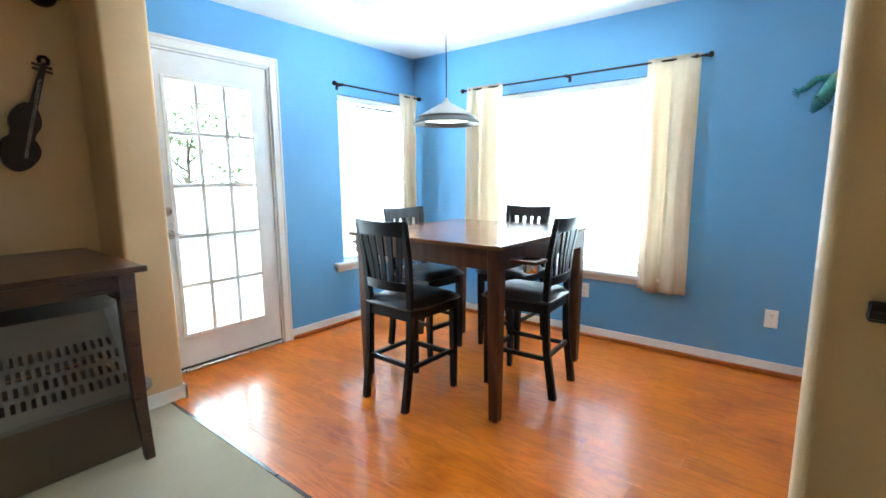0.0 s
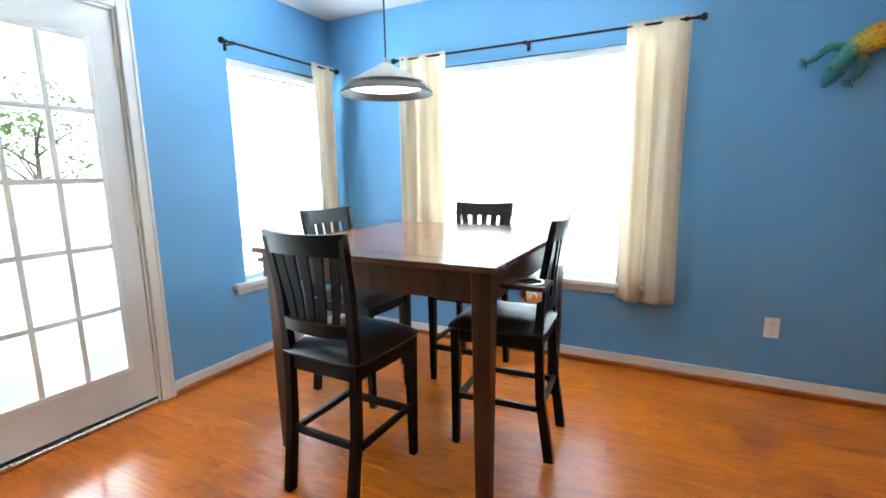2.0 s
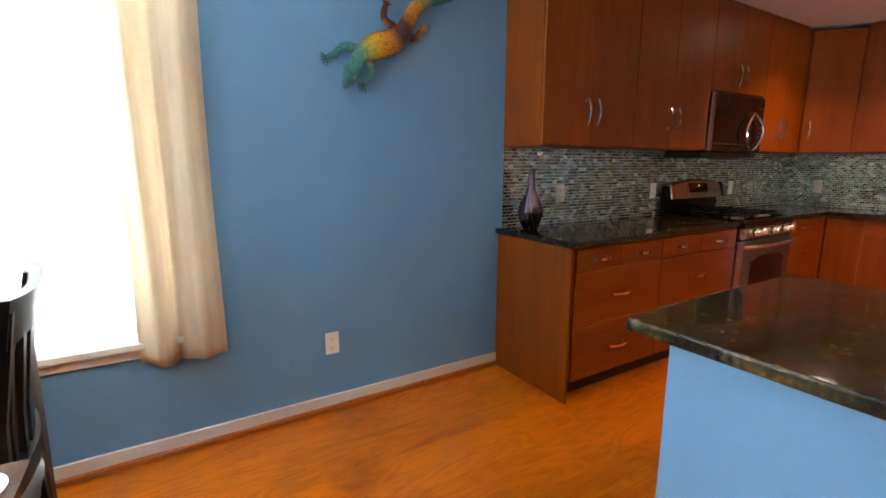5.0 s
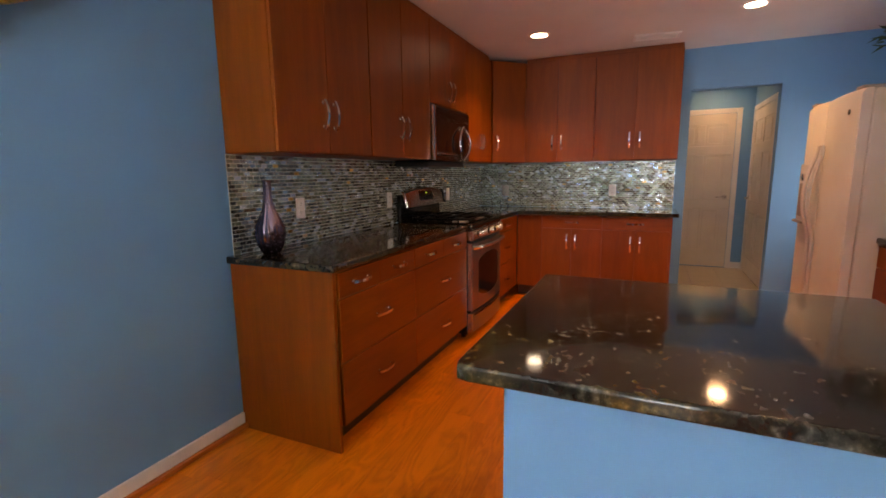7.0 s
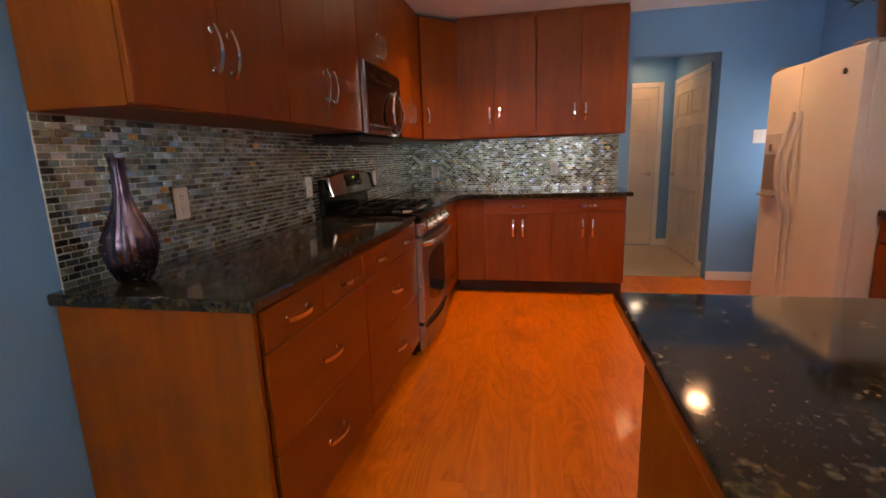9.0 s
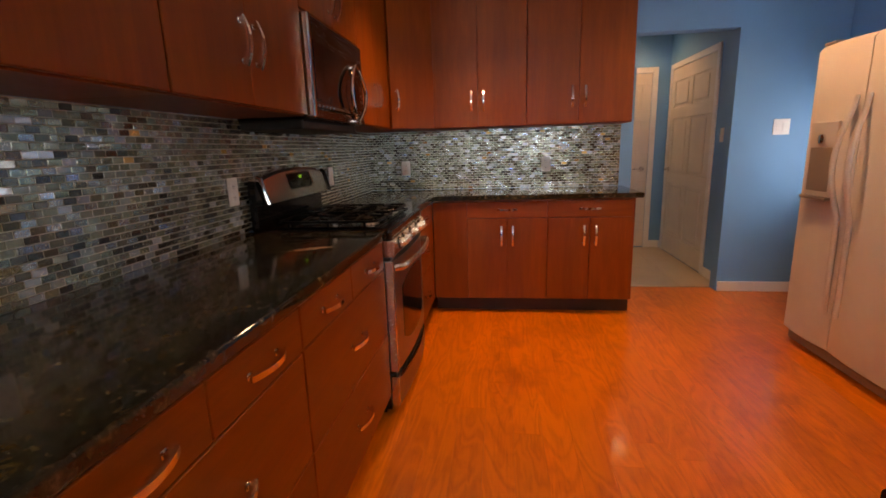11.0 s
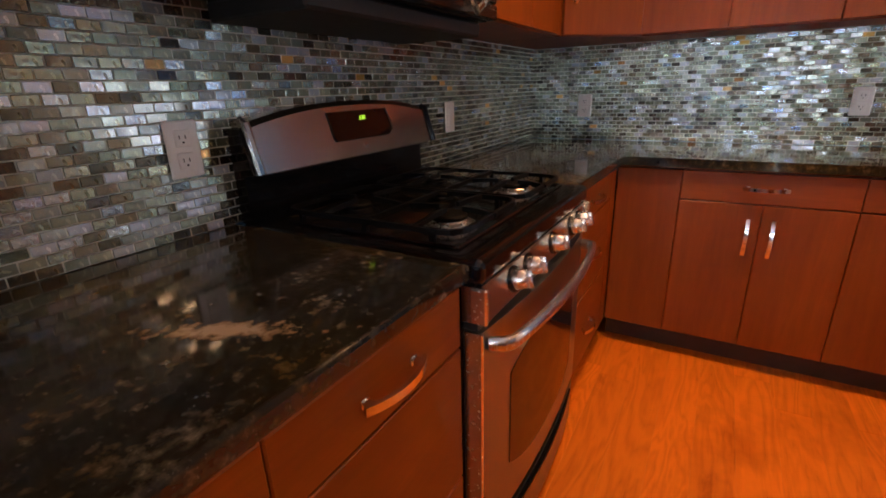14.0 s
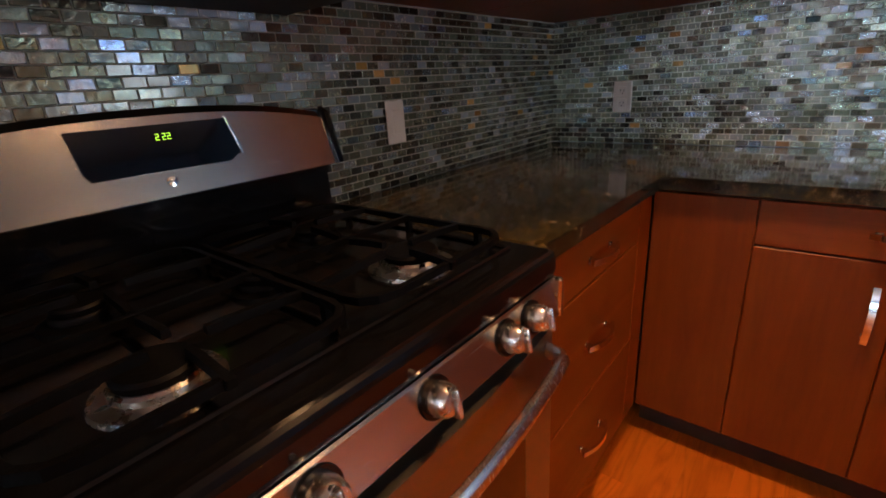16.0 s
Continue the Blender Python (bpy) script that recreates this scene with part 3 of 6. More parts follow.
# ---------------------------------------------------------------- windows
def slab_window(name, m, w, z0, z1, rail, label, slats):
    """Window set in a wall opening; local x along the wall, local -y into the room."""
    root = base_empty(name, m, label, "window")
    root["kind"] = "structure"
    fr = 0.045
    bm = boxes((0, w, 0.10, 0.16, z0, z0 + fr), (0, w, 0.10, 0.16, z1 - fr, z1), (0, fr, 0.10, 0.16, z0 + fr, z1 - fr), (w - fr, w, 0.10, 0.16, z0 + fr, z1 - fr), bevel=0.003)
    part("frame", bm, TRIM, root)
    if rail:
        part("meeting_rail", boxes((fr, w - fr, 0.105, 0.15, rail - 0.022, rail + 0.022), bevel=0.003), TRIM, root)
    else:
        part("mullion", boxes((w / 2 - 0.02, w / 2 + 0.02, 0.105, 0.15, z0 + fr, z1 - fr), bevel=0.003), TRIM, root)
    pane = part("pane", boxes((fr, w - fr, 0.128, 0.132, z0 + fr, z1 - fr)), PANE, root)
    pane.visible_shadow = False
    bm = boxes((0, w, 0.0, 0.10, z0 - 0.0, z0 + 0.006))
    add_box(bm, -0.11, w + 0.11, -0.055, 0.0, z0 - 0.026, z0 + 0.006, bevel=0.006, seg=2)
    add_box(bm, -0.08, w + 0.08, -0.018, 0.0, z0 - 0.075, z0 - 0.027, bevel=0.004)
    part("sill", bm, TRIM, root)
    if not slats:
        return root
    part("blind_headrail", boxes((0.012, w - 0.012, 0.02, 0.075, z1 - 0.055, z1 - 0.004), bevel=0.004), TRIM, root)
    bm = bmesh.new()
    n = 7
    prev = None
    for i in range(n):
        y = 0.024 + 0.05 * i / (n - 1)
        dz = 0.004 * (1 - (2 * i / (n - 1) - 1) ** 2)
        row = [bm.verts.new((x, y, dz + k)) for x in (0.014, w - 0.014) for k in (0.0, 0.003)]
        if prev:
            for q in ((0, 2), (1, 3)):
                bm.faces.new([prev[q[0]], prev[q[1]], row[q[1]], row[q[0]]])
        prev = row
    sl = mesh_of(bm, "slat", SLAT, True)
    zz = z0 + 0.05
    while zz < z1 - 0.075:
        ob = new("slat", sl)
        ob.parent = root
        ob.matrix_basis = pose(0, 0.049, zz, -58, 0, 0) @ pose(0, -0.049, 0)
        zz += slats
    bm = bmesh.new()
    for x in (0.15, w / 2, w - 0.15):
        add_box(bm, x - 0.0015, x + 0.0015, 0.020, 0.023, z0 + 0.03, z1 - 0.05)
    part("ladder_cord", bm, SLAT, root)
    part("bottom_rail", boxes((0.014, w - 0.014, 0.024, 0.074, z0 + 0.012, z0 + 0.03), bevel=0.003), SLAT, root)
    return root


slab_window("window_1", pose(W1[0], WY, 0), W1[1] - W1[0], W1[2], W1[3], 0, "broad white window with open blinds and a white sill", 0.045)
slab_window("window_2", pose(WX, W2[0], 0, 0, 0, 90), W2[1] - W2[0], W2[2], W2[3], 1.30, "white sash window with open blinds and a white sill", 0.045)
slab_window("window_3", pose(W3[1], 1.28, 0, 0, 0, 180), W3[1] - W3[0], W3[2], W3[3], 1.12, "small white sash window in the kitchen", 0)


# ---------------------------------------------------------------- glazed garden door
def garden_door():
    root = base_empty("door_1", pose(WX, 0, 0), "closed white glazed garden door with fifteen panes", "door")
    root["kind"] = "structure"
    y0, y1, z1 = DR[0], DR[1], DR[3]
    c = 0.068
    bm = boxes((0.0, 0.02, y0 - c, y0, 0, z1 + c), (0.0, 0.02, y1, y1 + c, 0, z1 + c), (0.0, 0.02, y0, y1, z1, z1 + c), bevel=0.005)
    for a, b2 in ((y0 - c, y0 - c + 0.018), (y1 + c - 0.018, y1 + c)):
        add_box(bm, 0.02, 0.027, a, b2, 0, z1 + c, bevel=0.003)
    add_box(bm, 0.02, 0.027, y0 - c, y1 + c, z1 + c - 0.018, z1 + c + 0.001, bevel=0.003)
    part("casing", bm, TRIM, root)
    part("jamb", boxes((-0.2, 0.0, y0, y0 + 0.012, 0, z1), (-0.2, 0.0, y1 - 0.012, y1, 0, z1), (-0.2, 0.0, y0 + 0.012, y1 - 0.012, z1 - 0.012, z1)), TRIM, root)
    g0, g1, gz0, gz1 = 2.655, 3.232, 0.257, 1.937
    s0, s1 = y0 + 0.016, y1 - 0.016
    t0, t1 = -0.055, -0.012
    bm = boxes((t0, t1, s0, g0, 0.03, z1 - 0.016), (t0, t1, g1, s1, 0.03, z1 - 0.016), (t0, t1, g0, g1, 0.03, gz0), (t0, t1, g0, g1, gz1, z1 - 0.016))
    part("leaf", bm, DOORWHITE, root)
    bm = bmesh.new()
    f = 0.022
    add_box(bm, t1, t1 + 0.010, g0 - f, g0 + 0.006, gz0 - f, gz1 + f, bevel=0.004)
    add_box(bm, t1, t1 + 0.010, g1 - 0.006, g1 + f, gz0 - f, gz1 + f, bevel=0.004)
    add_box(bm, t1, t1 + 0.0101, g0 - f, g1 + f, gz0 - f, gz0 + 0.006, bevel=0.004)
    add_box(bm, t1, t1 + 0.0101, g0 - f, g1 + f, gz1 - 0.006, gz1 + f, bevel=0.004)
    part("glazing_frame", bm, TRIM, root)
    bm = bmesh.new()
    for i in (1, 2):
        y = g0 + (g1 - g0) * i / 3
        add_box(bm, t1 - 0.016, t1 + 0.006, y - 0.013, y + 0.013, gz0, gz1, bevel=0.003)
    for i in range(1, 5):
        z = gz0 + (gz1 - gz0) * i / 5
        add_box(bm, t1 - 0.0161, t1 + 0.0061, g0, g1, z - 0.013, z + 0.013, bevel=0.003)
    part("muntins", bm, TRIM, root)
    for i in range(3):
        for j in range(5):
            ya, yb = g0 + (g1 - g0) * i / 3, g0 + (g1 - g0) * (i + 1) / 3
            za, zb = gz0 + (gz1 - gz0) * j / 5, gz0 + (gz1 - gz0) * (j + 1) / 5
            p = part("pane", boxes((-0.034, -0.031, ya, yb, za, zb)), PANE, root)
            p.visible_shadow = False
    bm = boxes((-0.09, 0.015, y0 + 0.012, y1 - 0.012, 0.0, 0.022), bevel=0.004)
    part("threshold", bm, NICKEL, root)
    part("door_sweep", boxes((t0, t1 + 0.006, s0, s1, 0.022, 0.034), bevel=0.002), RUBBER, root)
    for z in (0.25, 1.07, 1.88):
        bm = boxes((t1 - 0.002, t1 + 0.006, s1 - 0.004, y1 + 0.012, z - 0.05, z + 0.05), bevel=0.002)
        add_sweep(bm, [(t1 + 0.010, y1 - 0.008, z - 0.052), (t1 + 0.010, y1 - 0.008, z + 0.052)], circle(0.008, 8), up=(0, 1, 0))
        part("hinge", bm, TRIM, root)
    bm = bmesh.new()
    add_lathe(bm, [(0.0, 0.0), (0.030, 0.0), (0.032, 0.006), (0.026, 0.013), (0.012, 0.014), (0.012, 0.040), (0.0, 0.040)], 20)
    add_sweep(bm, [(0, 0, 0.036), (0.03, 0.0, 0.042), (0.07, -0.004, 0.046), (0.105, -0.002, 0.042), (0.122, 0.006, 0.036)], lambda u: circle(0.010 - 0.004 * u, 8))
    part("lever", bm, NICKEL, root, Matrix.Translation((t1, 2.610, 0.95)) @ Matrix(((0, 0, 1, 0), (1, 0, 0, 0), (0, 1, 0, 0), (0, 0, 0, 1))), True, "satin nickel lever handle")
    bm = bmesh.new()
    add_lathe(bm, [(0.0, 0.0), (0.028, 0.0), (0.030, 0.008), (0.022, 0.016), (0.0, 0.016)], 20)
    add_box(bm, -0.006, 0.006, -0.016, 0.016, 0.016, 0.030, bevel=0.003)
    part("deadbolt", bm, NICKEL, root, Matrix.Translation((t1, 2.607, 1.10)) @ Matrix(((0, 0, 1, 0), (1, 0, 0, 0), (0, 1, 0, 0), (0, 0, 0, 1))), True, "satin nickel deadbolt thumb turn")
    return root


garden_door()


# ---------------------------------------------------------------- hall doors
def panel_door(name, m, w, h, label, hinge_right):
    """Six-panel door in its casing; local x along the wall, room side at -y."""
    root = base_empty(name, m, label, "door")
    root["kind"] = "structure"
    c = 0.06
    part("casing", boxes((-c, 0, -0.018, 0, 0, h + c), (w, w + c, -0.018, 0, 0, h + c), (0, w, -0.018, 0, h, h + c), bevel=0.004), TRIM, root)
    bm = boxes((0.004, w - 0.004, -0.004, 0.0, 0.012, h - 0.004))
    xs = [0.11, w / 2 - 0.05, w / 2 + 0.05, w - 0.11]
    zs = [(0.22, 0.80), (0.92, 1.50), (1.62, h - 0.14)]
    part("leaf", bm, HALLDOOR, root)
    bm = bmesh.new()
    rails = [(0.004, w - 0.004, 0.012, 0.22), (0.004, w - 0.004, 0.80, 0.92), (0.004, w - 0.004, 1.50, 1.62), (0.004, w - 0.004, h - 0.14, h - 0.004)]
    for a, b2, z0, z1 in rails:
        add_box(bm, a, b2, -0.014, -0.004, z0, z1, bevel=0.004)
    for a, b2 in ((0.004, xs[0]), (xs[1], xs[2]), (xs[3], w - 0.004)):
        for z0, z1 in zs:
            add_box(bm, a, b2, -0.0138, -0.004, z0, z1, bevel=0.004)
    for a, b2 in ((xs[0], xs[1]), (xs[2], xs[3])):
        for z0, z1 in zs:
            add_box(bm, a + 0.03, b2 - 0.03, -0.011, -0.004, z0 + 0.03, z1 - 0.03, bevel=0.006)
    part("moulded_panels", bm, HALLDOOR, root)
    bm = bmesh.new()
    s = 1 if not hinge_right else -1
    add_lathe(bm, [(0.0, 0.0), (0.030, 0.0), (0.030, 0.008), (0.012, 0.012), (0.012, 0.045), (0.0, 0.045)], 16)
    add_sweep(bm, [(0, 0, 0.042), (s * -0.05, 0, 0.046), (s * -0.11, 0, 0.042)], lambda u: circle(0.010 - 0.003 * u, 8))
    x = w - 0.07 if not hinge_right else 0.07
    part("lever", bm, NICKEL, root, Matrix.Translation((x, -0.014, 0.95)) @ pose(0, 0, 0, 90, 0, 0), True, "satin nickel lever handle")
    return root


panel_door("door_2", pose(7.62, 2.92, 0, 0, 0, -90), 0.78, 2.03, "closed cream hall door with nickel lever", False)
panel_door("door_3", pose(7.49, 1.95, 0, 0, 0, 180), 1.10, 2.03, "closed cream six-panel hall door with nickel lever", True)


# ---------------------------------------------------------------- kitchen cabinets
def pull_mesh(length):
    """Bowed bar pull with two posts, along local x, standing off towards -y."""
    bm = bmesh.new()
    h = length / 2
    path = []
    for i in range(13):
        u = i / 12 * 2 - 1
        path.append((u * h, -0.014 - 0.020 * (1 - u * u), 0))
    add_sweep(bm, path, lambda u: [(a, b) for a, b in ((-0.0035, -0.007), (0.0035, -0.007), (0.0035, 0.007), (-0.0035, 0.007))])
    for s in (-1, 1):
        add_beam(bm, (s * h * 0.80, 0, 0), (s * h * 0.80, -0.022, 0), 0.010, 0.010)
        add_box(bm, s * h * 0.80 - 0.008, s * h * 0.80 + 0.008, -0.003, 0, -0.008, 0.008, bevel=0.001)
    return mesh_of(bm, "handle", CHROME, True, 50)


PULL = pull_mesh(0.15)


def put_pull(parent, x, z, upright=False, y=-0.02):
    ob = new("handle", PULL)
    ob.parent = parent
    ob.matrix_basis = pose(x, y, z, 0, 90 if upright else 0, 0)
    return ob


def front(parent, name, x0, x1, z0, z1, mat, label="", rails=0.0):
    """A door or drawer front proud of the carcass, with eased edges."""
    g = 0.0010
    bm = bmesh.new()
    add_box(bm, x0 + g, x1 - g, -0.02, -0.002, z0 + g, z1 - g, bevel=0.0025)
    return part(name, bm, mat, parent, label=label)


def cabinet(name, m, w, d, z0, z1, fronts, label, group, toe=True, side_panels=False):
    """fronts: (kind, x0, x1, z0, z1, pull) with pull = None, 'h' or (x, z)."""
    root = base_empty(name, m, label, "cabinet", group)
    zb = z0 + (0.115 if toe else 0)
    part("body", boxes((0, w, 0, d, zb, z1), bevel=0.001), CHERRY_Z, root)
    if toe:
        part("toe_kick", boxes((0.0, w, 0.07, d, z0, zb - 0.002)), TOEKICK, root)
    for kind, a, b2, za, zc, pull in fronts:
        f = front(root, kind, a, b2, za, zc, CHERRY_X if kind == "drawer" else CHERRY_Z)
        if pull == "h":
            put_pull(f, (a + b2) / 2, (za + zc) / 2)
        elif pull:
            put_pull(f, pull[0], pull[1], True)
    return root


BZ = 0.876
base_label = "cherry wood base cabinet with drawers and bowed chrome pulls"
G = "kitchen base cabinets"
cabinet("base_cabinet", pose(2.12, 4.39, 0), 0.76, 0.605, 0, BZ, [
    ("drawer", 0.018, 0.37, 0.745, 0.868, "h"), ("drawer", 0.37, 0.758, 0.745, 0.868, "h"),
    ("drawer", 0.018, 0.758, 0.435, 0.742, "h"), ("drawer", 0.018, 0.758, 0.12, 0.432, "h")], base_label, G)
part("end_panel", boxes((2.101, 2.119, 4.375, 4.995, 0.0, BZ), bevel=0.001), CHERRY_Z)
tagged(bpy.data.objects["end_panel"], "cherry wood end panel of the base cabinet", "panel")
cabinet("base_cabinet", pose(2.881, 4.39, 0), 0.862, 0.605, 0, BZ, [
    ("drawer", 0.002, 0.418, 0.745, 0.868, "h"), ("drawer", 0.418, 0.858, 0.745, 0.868, "h"),
    ("drawer", 0.002, 0.858, 0.435, 0.742, "h"), ("drawer", 0.002, 0.858, 0.12, 0.432, "h")], base_label, G)
cabinet("base_cabinet", pose(4.518, 4.39, 0), 0.69, 0.605, 0, BZ, [
    ("drawer", 0.004, 0.58, 0.745, 0.868, "h"), ("drawer", 0.004, 0.58, 0.435, 0.742, "h"), ("drawer", 0.004, 0.58, 0.12, 0.432, "h"),
    ("filler", 0.58, 0.688, 0.12, 0.868, None)], base_label, G)
E0 = 4.372
cabinet("base_cabinet", pose(5.23, E0, 0, 0, 0, -90), 1.47, 0.595, 0, BZ, [
    ("filler", 0.004, 0.262, 0.12, 0.868, None),
    ("drawer", 0.262, 0.852, 0.745, 0.868, "h"), ("drawer", 0.852, 1.45, 0.745, 0.868, "h"),
    ("door", 0.262, 0.560, 0.12, 0.742, (0.518, 0.61)), ("door", 0.560, 0.852, 0.12, 0.742, (0.602, 0.61)),
    ("door", 0.852, 1.156, 0.12, 0.742, (1.114, 0.61)), ("door", 1.156, 1.45, 0.12, 0.742, (1.198, 0.61))],
    "cherry wood base cabinet with doors, drawers and chrome pulls", G)
cabinet("base_cabinet", pose(3.855, 1.885, 0, 0, 0, 180), 0.9, 0.60, 0, BZ, [
    ("drawer", 0.004, 0.896, 0.745, 0.868, "h"), ("door", 0.004, 0.45, 0.12, 0.742, (0.40, 0.61)), ("door", 0.45, 0.896, 0.12, 0.742, (0.50, 0.61))],
    "cherry wood base cabinet beside the fridge", G)

UG = "kitchen wall cabinets"
ul = "cherry wood wall cabinet with two doors and chrome pulls"
UZ0, UZ1 = 1.412, 2.44
cabinet("wall_cabinet", pose(2.13, 4.68, 0), 0.782, 0.315, UZ0, UZ1, [
    ("door", 0.0, 0.378, UZ0 + 0.004, UZ1 - 0.004, (0.335, 1.61)), ("door", 0.378, 0.78, UZ0 + 0.004, UZ1 - 0.004, (0.420, 1.61))], ul, UG, False)
cabinet("wall_cabinet", pose(2.914, 4.68, 0), 0.828, 0.315, UZ0, UZ1, [
    ("door", 0.0, 0.395, UZ0 + 0.004, UZ1 - 0.004, (0.352, 1.61)), ("door", 0.395, 0.826, UZ0 + 0.004, UZ1 - 0.004, (0.437, 1.61))], ul, UG, False)
cabinet("wall_cabinet", pose(3.744, 4.68, 0), 0.768, 0.315, 1.835, UZ1, [
    ("door", 0.0, 0.383, 1.839, UZ1 - 0.004, (0.340, 1.965)), ("door", 0.383, 0.766, 1.839, UZ1 - 0.004, (0.426, 1.965))], "short cherry wood wall cabinet above the microwave", UG, False)
cabinet("wall_cabinet", pose(4.514, 4.68, 0), 0.70, 0.315, UZ0, UZ1, [
    ("door", 0.0, 0.35, UZ0 + 0.004, UZ1 - 0.004, (0.31, 1.61)), ("door", 0.35, 0.698, UZ0 + 0.004, UZ1 - 0.004, (0.39, 1.61))], ul, UG, False)


def corner_cabinet():
    root = base_empty("wall_cabinet", pose(5.22, 4.66, 0), "cherry wood diagonal corner wall cabinet with one door", "cabinet", UG)
    bm = bmesh.new()
    prof = [(0.0, 0.0), (0.28, -0.28), (0.605, -0.28), (0.605, 0.335), (0.0, 0.335)]
    lo = [bm.verts.new((x, y, UZ0)) for x, y in prof]
    hi = [bm.verts.new((x, y, UZ1)) for x, y in prof]
    for i in range(5):
        bm.faces.new([lo[i], lo[(i + 1) % 5], hi[(i + 1) % 5], hi[i]])
    bm.faces.new(lo)
    bm.faces.new(hi)
    part("body", bm, CHERRY_Z, root)
    L = 0.28 * math.sqrt(2)
    bm = bmesh.new()
    add_box(bm, 0.004, L - 0.004, -0.02, -0.002, UZ0 + 0.004, UZ1 - 0.004, bevel=0.0025)
    door = part("door", bm, CHERRY_Z, root, pose(0, 0, 0, 0, 0, -45))
    put_pull(door, 0.05, 1.61, True)


corner_cabinet()
cabinet("wall_cabinet", pose(5.52, 4.375, 0, 0, 0, -90), 0.712, 0.305, UZ0, UZ1, [
    ("door", 0.0, 0.343, UZ0 + 0.004, UZ1 - 0.004, (0.295, 1.61)), ("door", 0.343, 0.712, UZ0 + 0.004, UZ1 - 0.004, (0.388, 1.61))], ul, UG, False)
cabinet("wall_cabinet", pose(5.52, 3.661, 0, 0, 0, -90), 0.775, 0.305, UZ0, UZ1, [
    ("door", 0.0, 0.383, UZ0 + 0.004, UZ1 - 0.004, (0.335, 1.61)), ("door", 0.383, 0.773, UZ0 + 0.004, UZ1 - 0.004, (0.430, 1.61))], ul, UG, False)
# closing strip between the cabinets and the ceiling
structure("cabinet_crown_strip", boxes((2.13, 5.22, 4.69, 4.99, UZ1 + 0.001, H), (5.53, 5.82, 2.89, 4.37, UZ1 + 0.001, H)), CHERRY_X, "cherry wood strip between cabinets and ceiling", "trim")


# ---------------------------------------------------------------- worktops
def worktop(name, outline, label, z1=0.914, t=0.036):
    bm = bmesh.new()
    lo = [bm.verts.new((x, y, z1 - t)) for x, y in outline]
    hi = [bm.verts.new((x, y, z1)) for x, y in outline]
    n = len(outline)
    for i in range(n):
        bm.faces.new([lo[i], lo[(i + 1) % n], hi[(i + 1) % n], hi[i]])
    bm.faces.new(lo)
    top = bm.faces.new(hi)
    bm.edges.ensure_lookup_table()
    es = [e for e in bm.edges if abs(e.verts[0].co.z - e.verts[1].co.z) < 1e-6]
    bmesh.ops.bevel(bm, geom=es, offset=0.011, segments=6, affect="EDGES", profile=0.6)
    ob = part(name, bm, GRANITE, smooth=True, angle=8)
    return tagged(ob, label, "countertop")


worktop("countertop", [(2.085, 4.355), (3.746, 4.355), (3.746, 5.013), (2.085, 5.013)], "polished black granite countertop with golden flecks")
worktop("countertop", [(4.514, 4.355), (5.195, 4.355), (5.195, 2.855), (5.843, 2.855), (5.843, 5.013), (4.514, 5.013)], "polished black granite corner countertop with golden flecks")
worktop("countertop", [(2.945, 1.29), (3.862, 1.29), (3.862, 1.915), (2.945, 1.915)], "polished black granite countertop beside the fridge")


def island():
    root = base_empty("kitchen_peninsula", pose(0, 0, 0), "peninsula with blue painted panel and cherry wood end", "peninsula")
    part("panel", boxes((1.392, 1.50, 2.462, 3.375, 0, 0.874)), BLUE, root, label="sky-blue painted panel")
    part("body", boxes((1.501, 2.19, 2.462, 3.398, 0.115, 0.876), bevel=0.001), CHERRY_Z, root)
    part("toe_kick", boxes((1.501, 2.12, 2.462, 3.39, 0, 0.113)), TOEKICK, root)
    for i in range(2):
        a = 2.47 + i * 0.46
        bm = bmesh.new()
        add_box(bm, 2.191, 2.209, a, a + 0.456, 0.12, 0.742, bevel=0.0025)
        part("door", bm, CHERRY_Z, root)
        bm = bmesh.new()
        add_box(bm, 2.191, 2.209, a, a + 0.456, 0.745, 0.868, bevel=0.0025)
        part("drawer", bm, CHERRY_X, root)
    part("baseboard", boxes((1.378, 1.3915, 2.462, 3.375, 0, 0.085), bevel=0.003), TRIM, root)


island()
worktop("countertop", [(1.315, 2.463), (2.255, 2.463), (2.255, 3.465), (1.345, 3.465), (1.322, 3.457), (1.315, 3.435)], "polished black granite countertop of the peninsula")


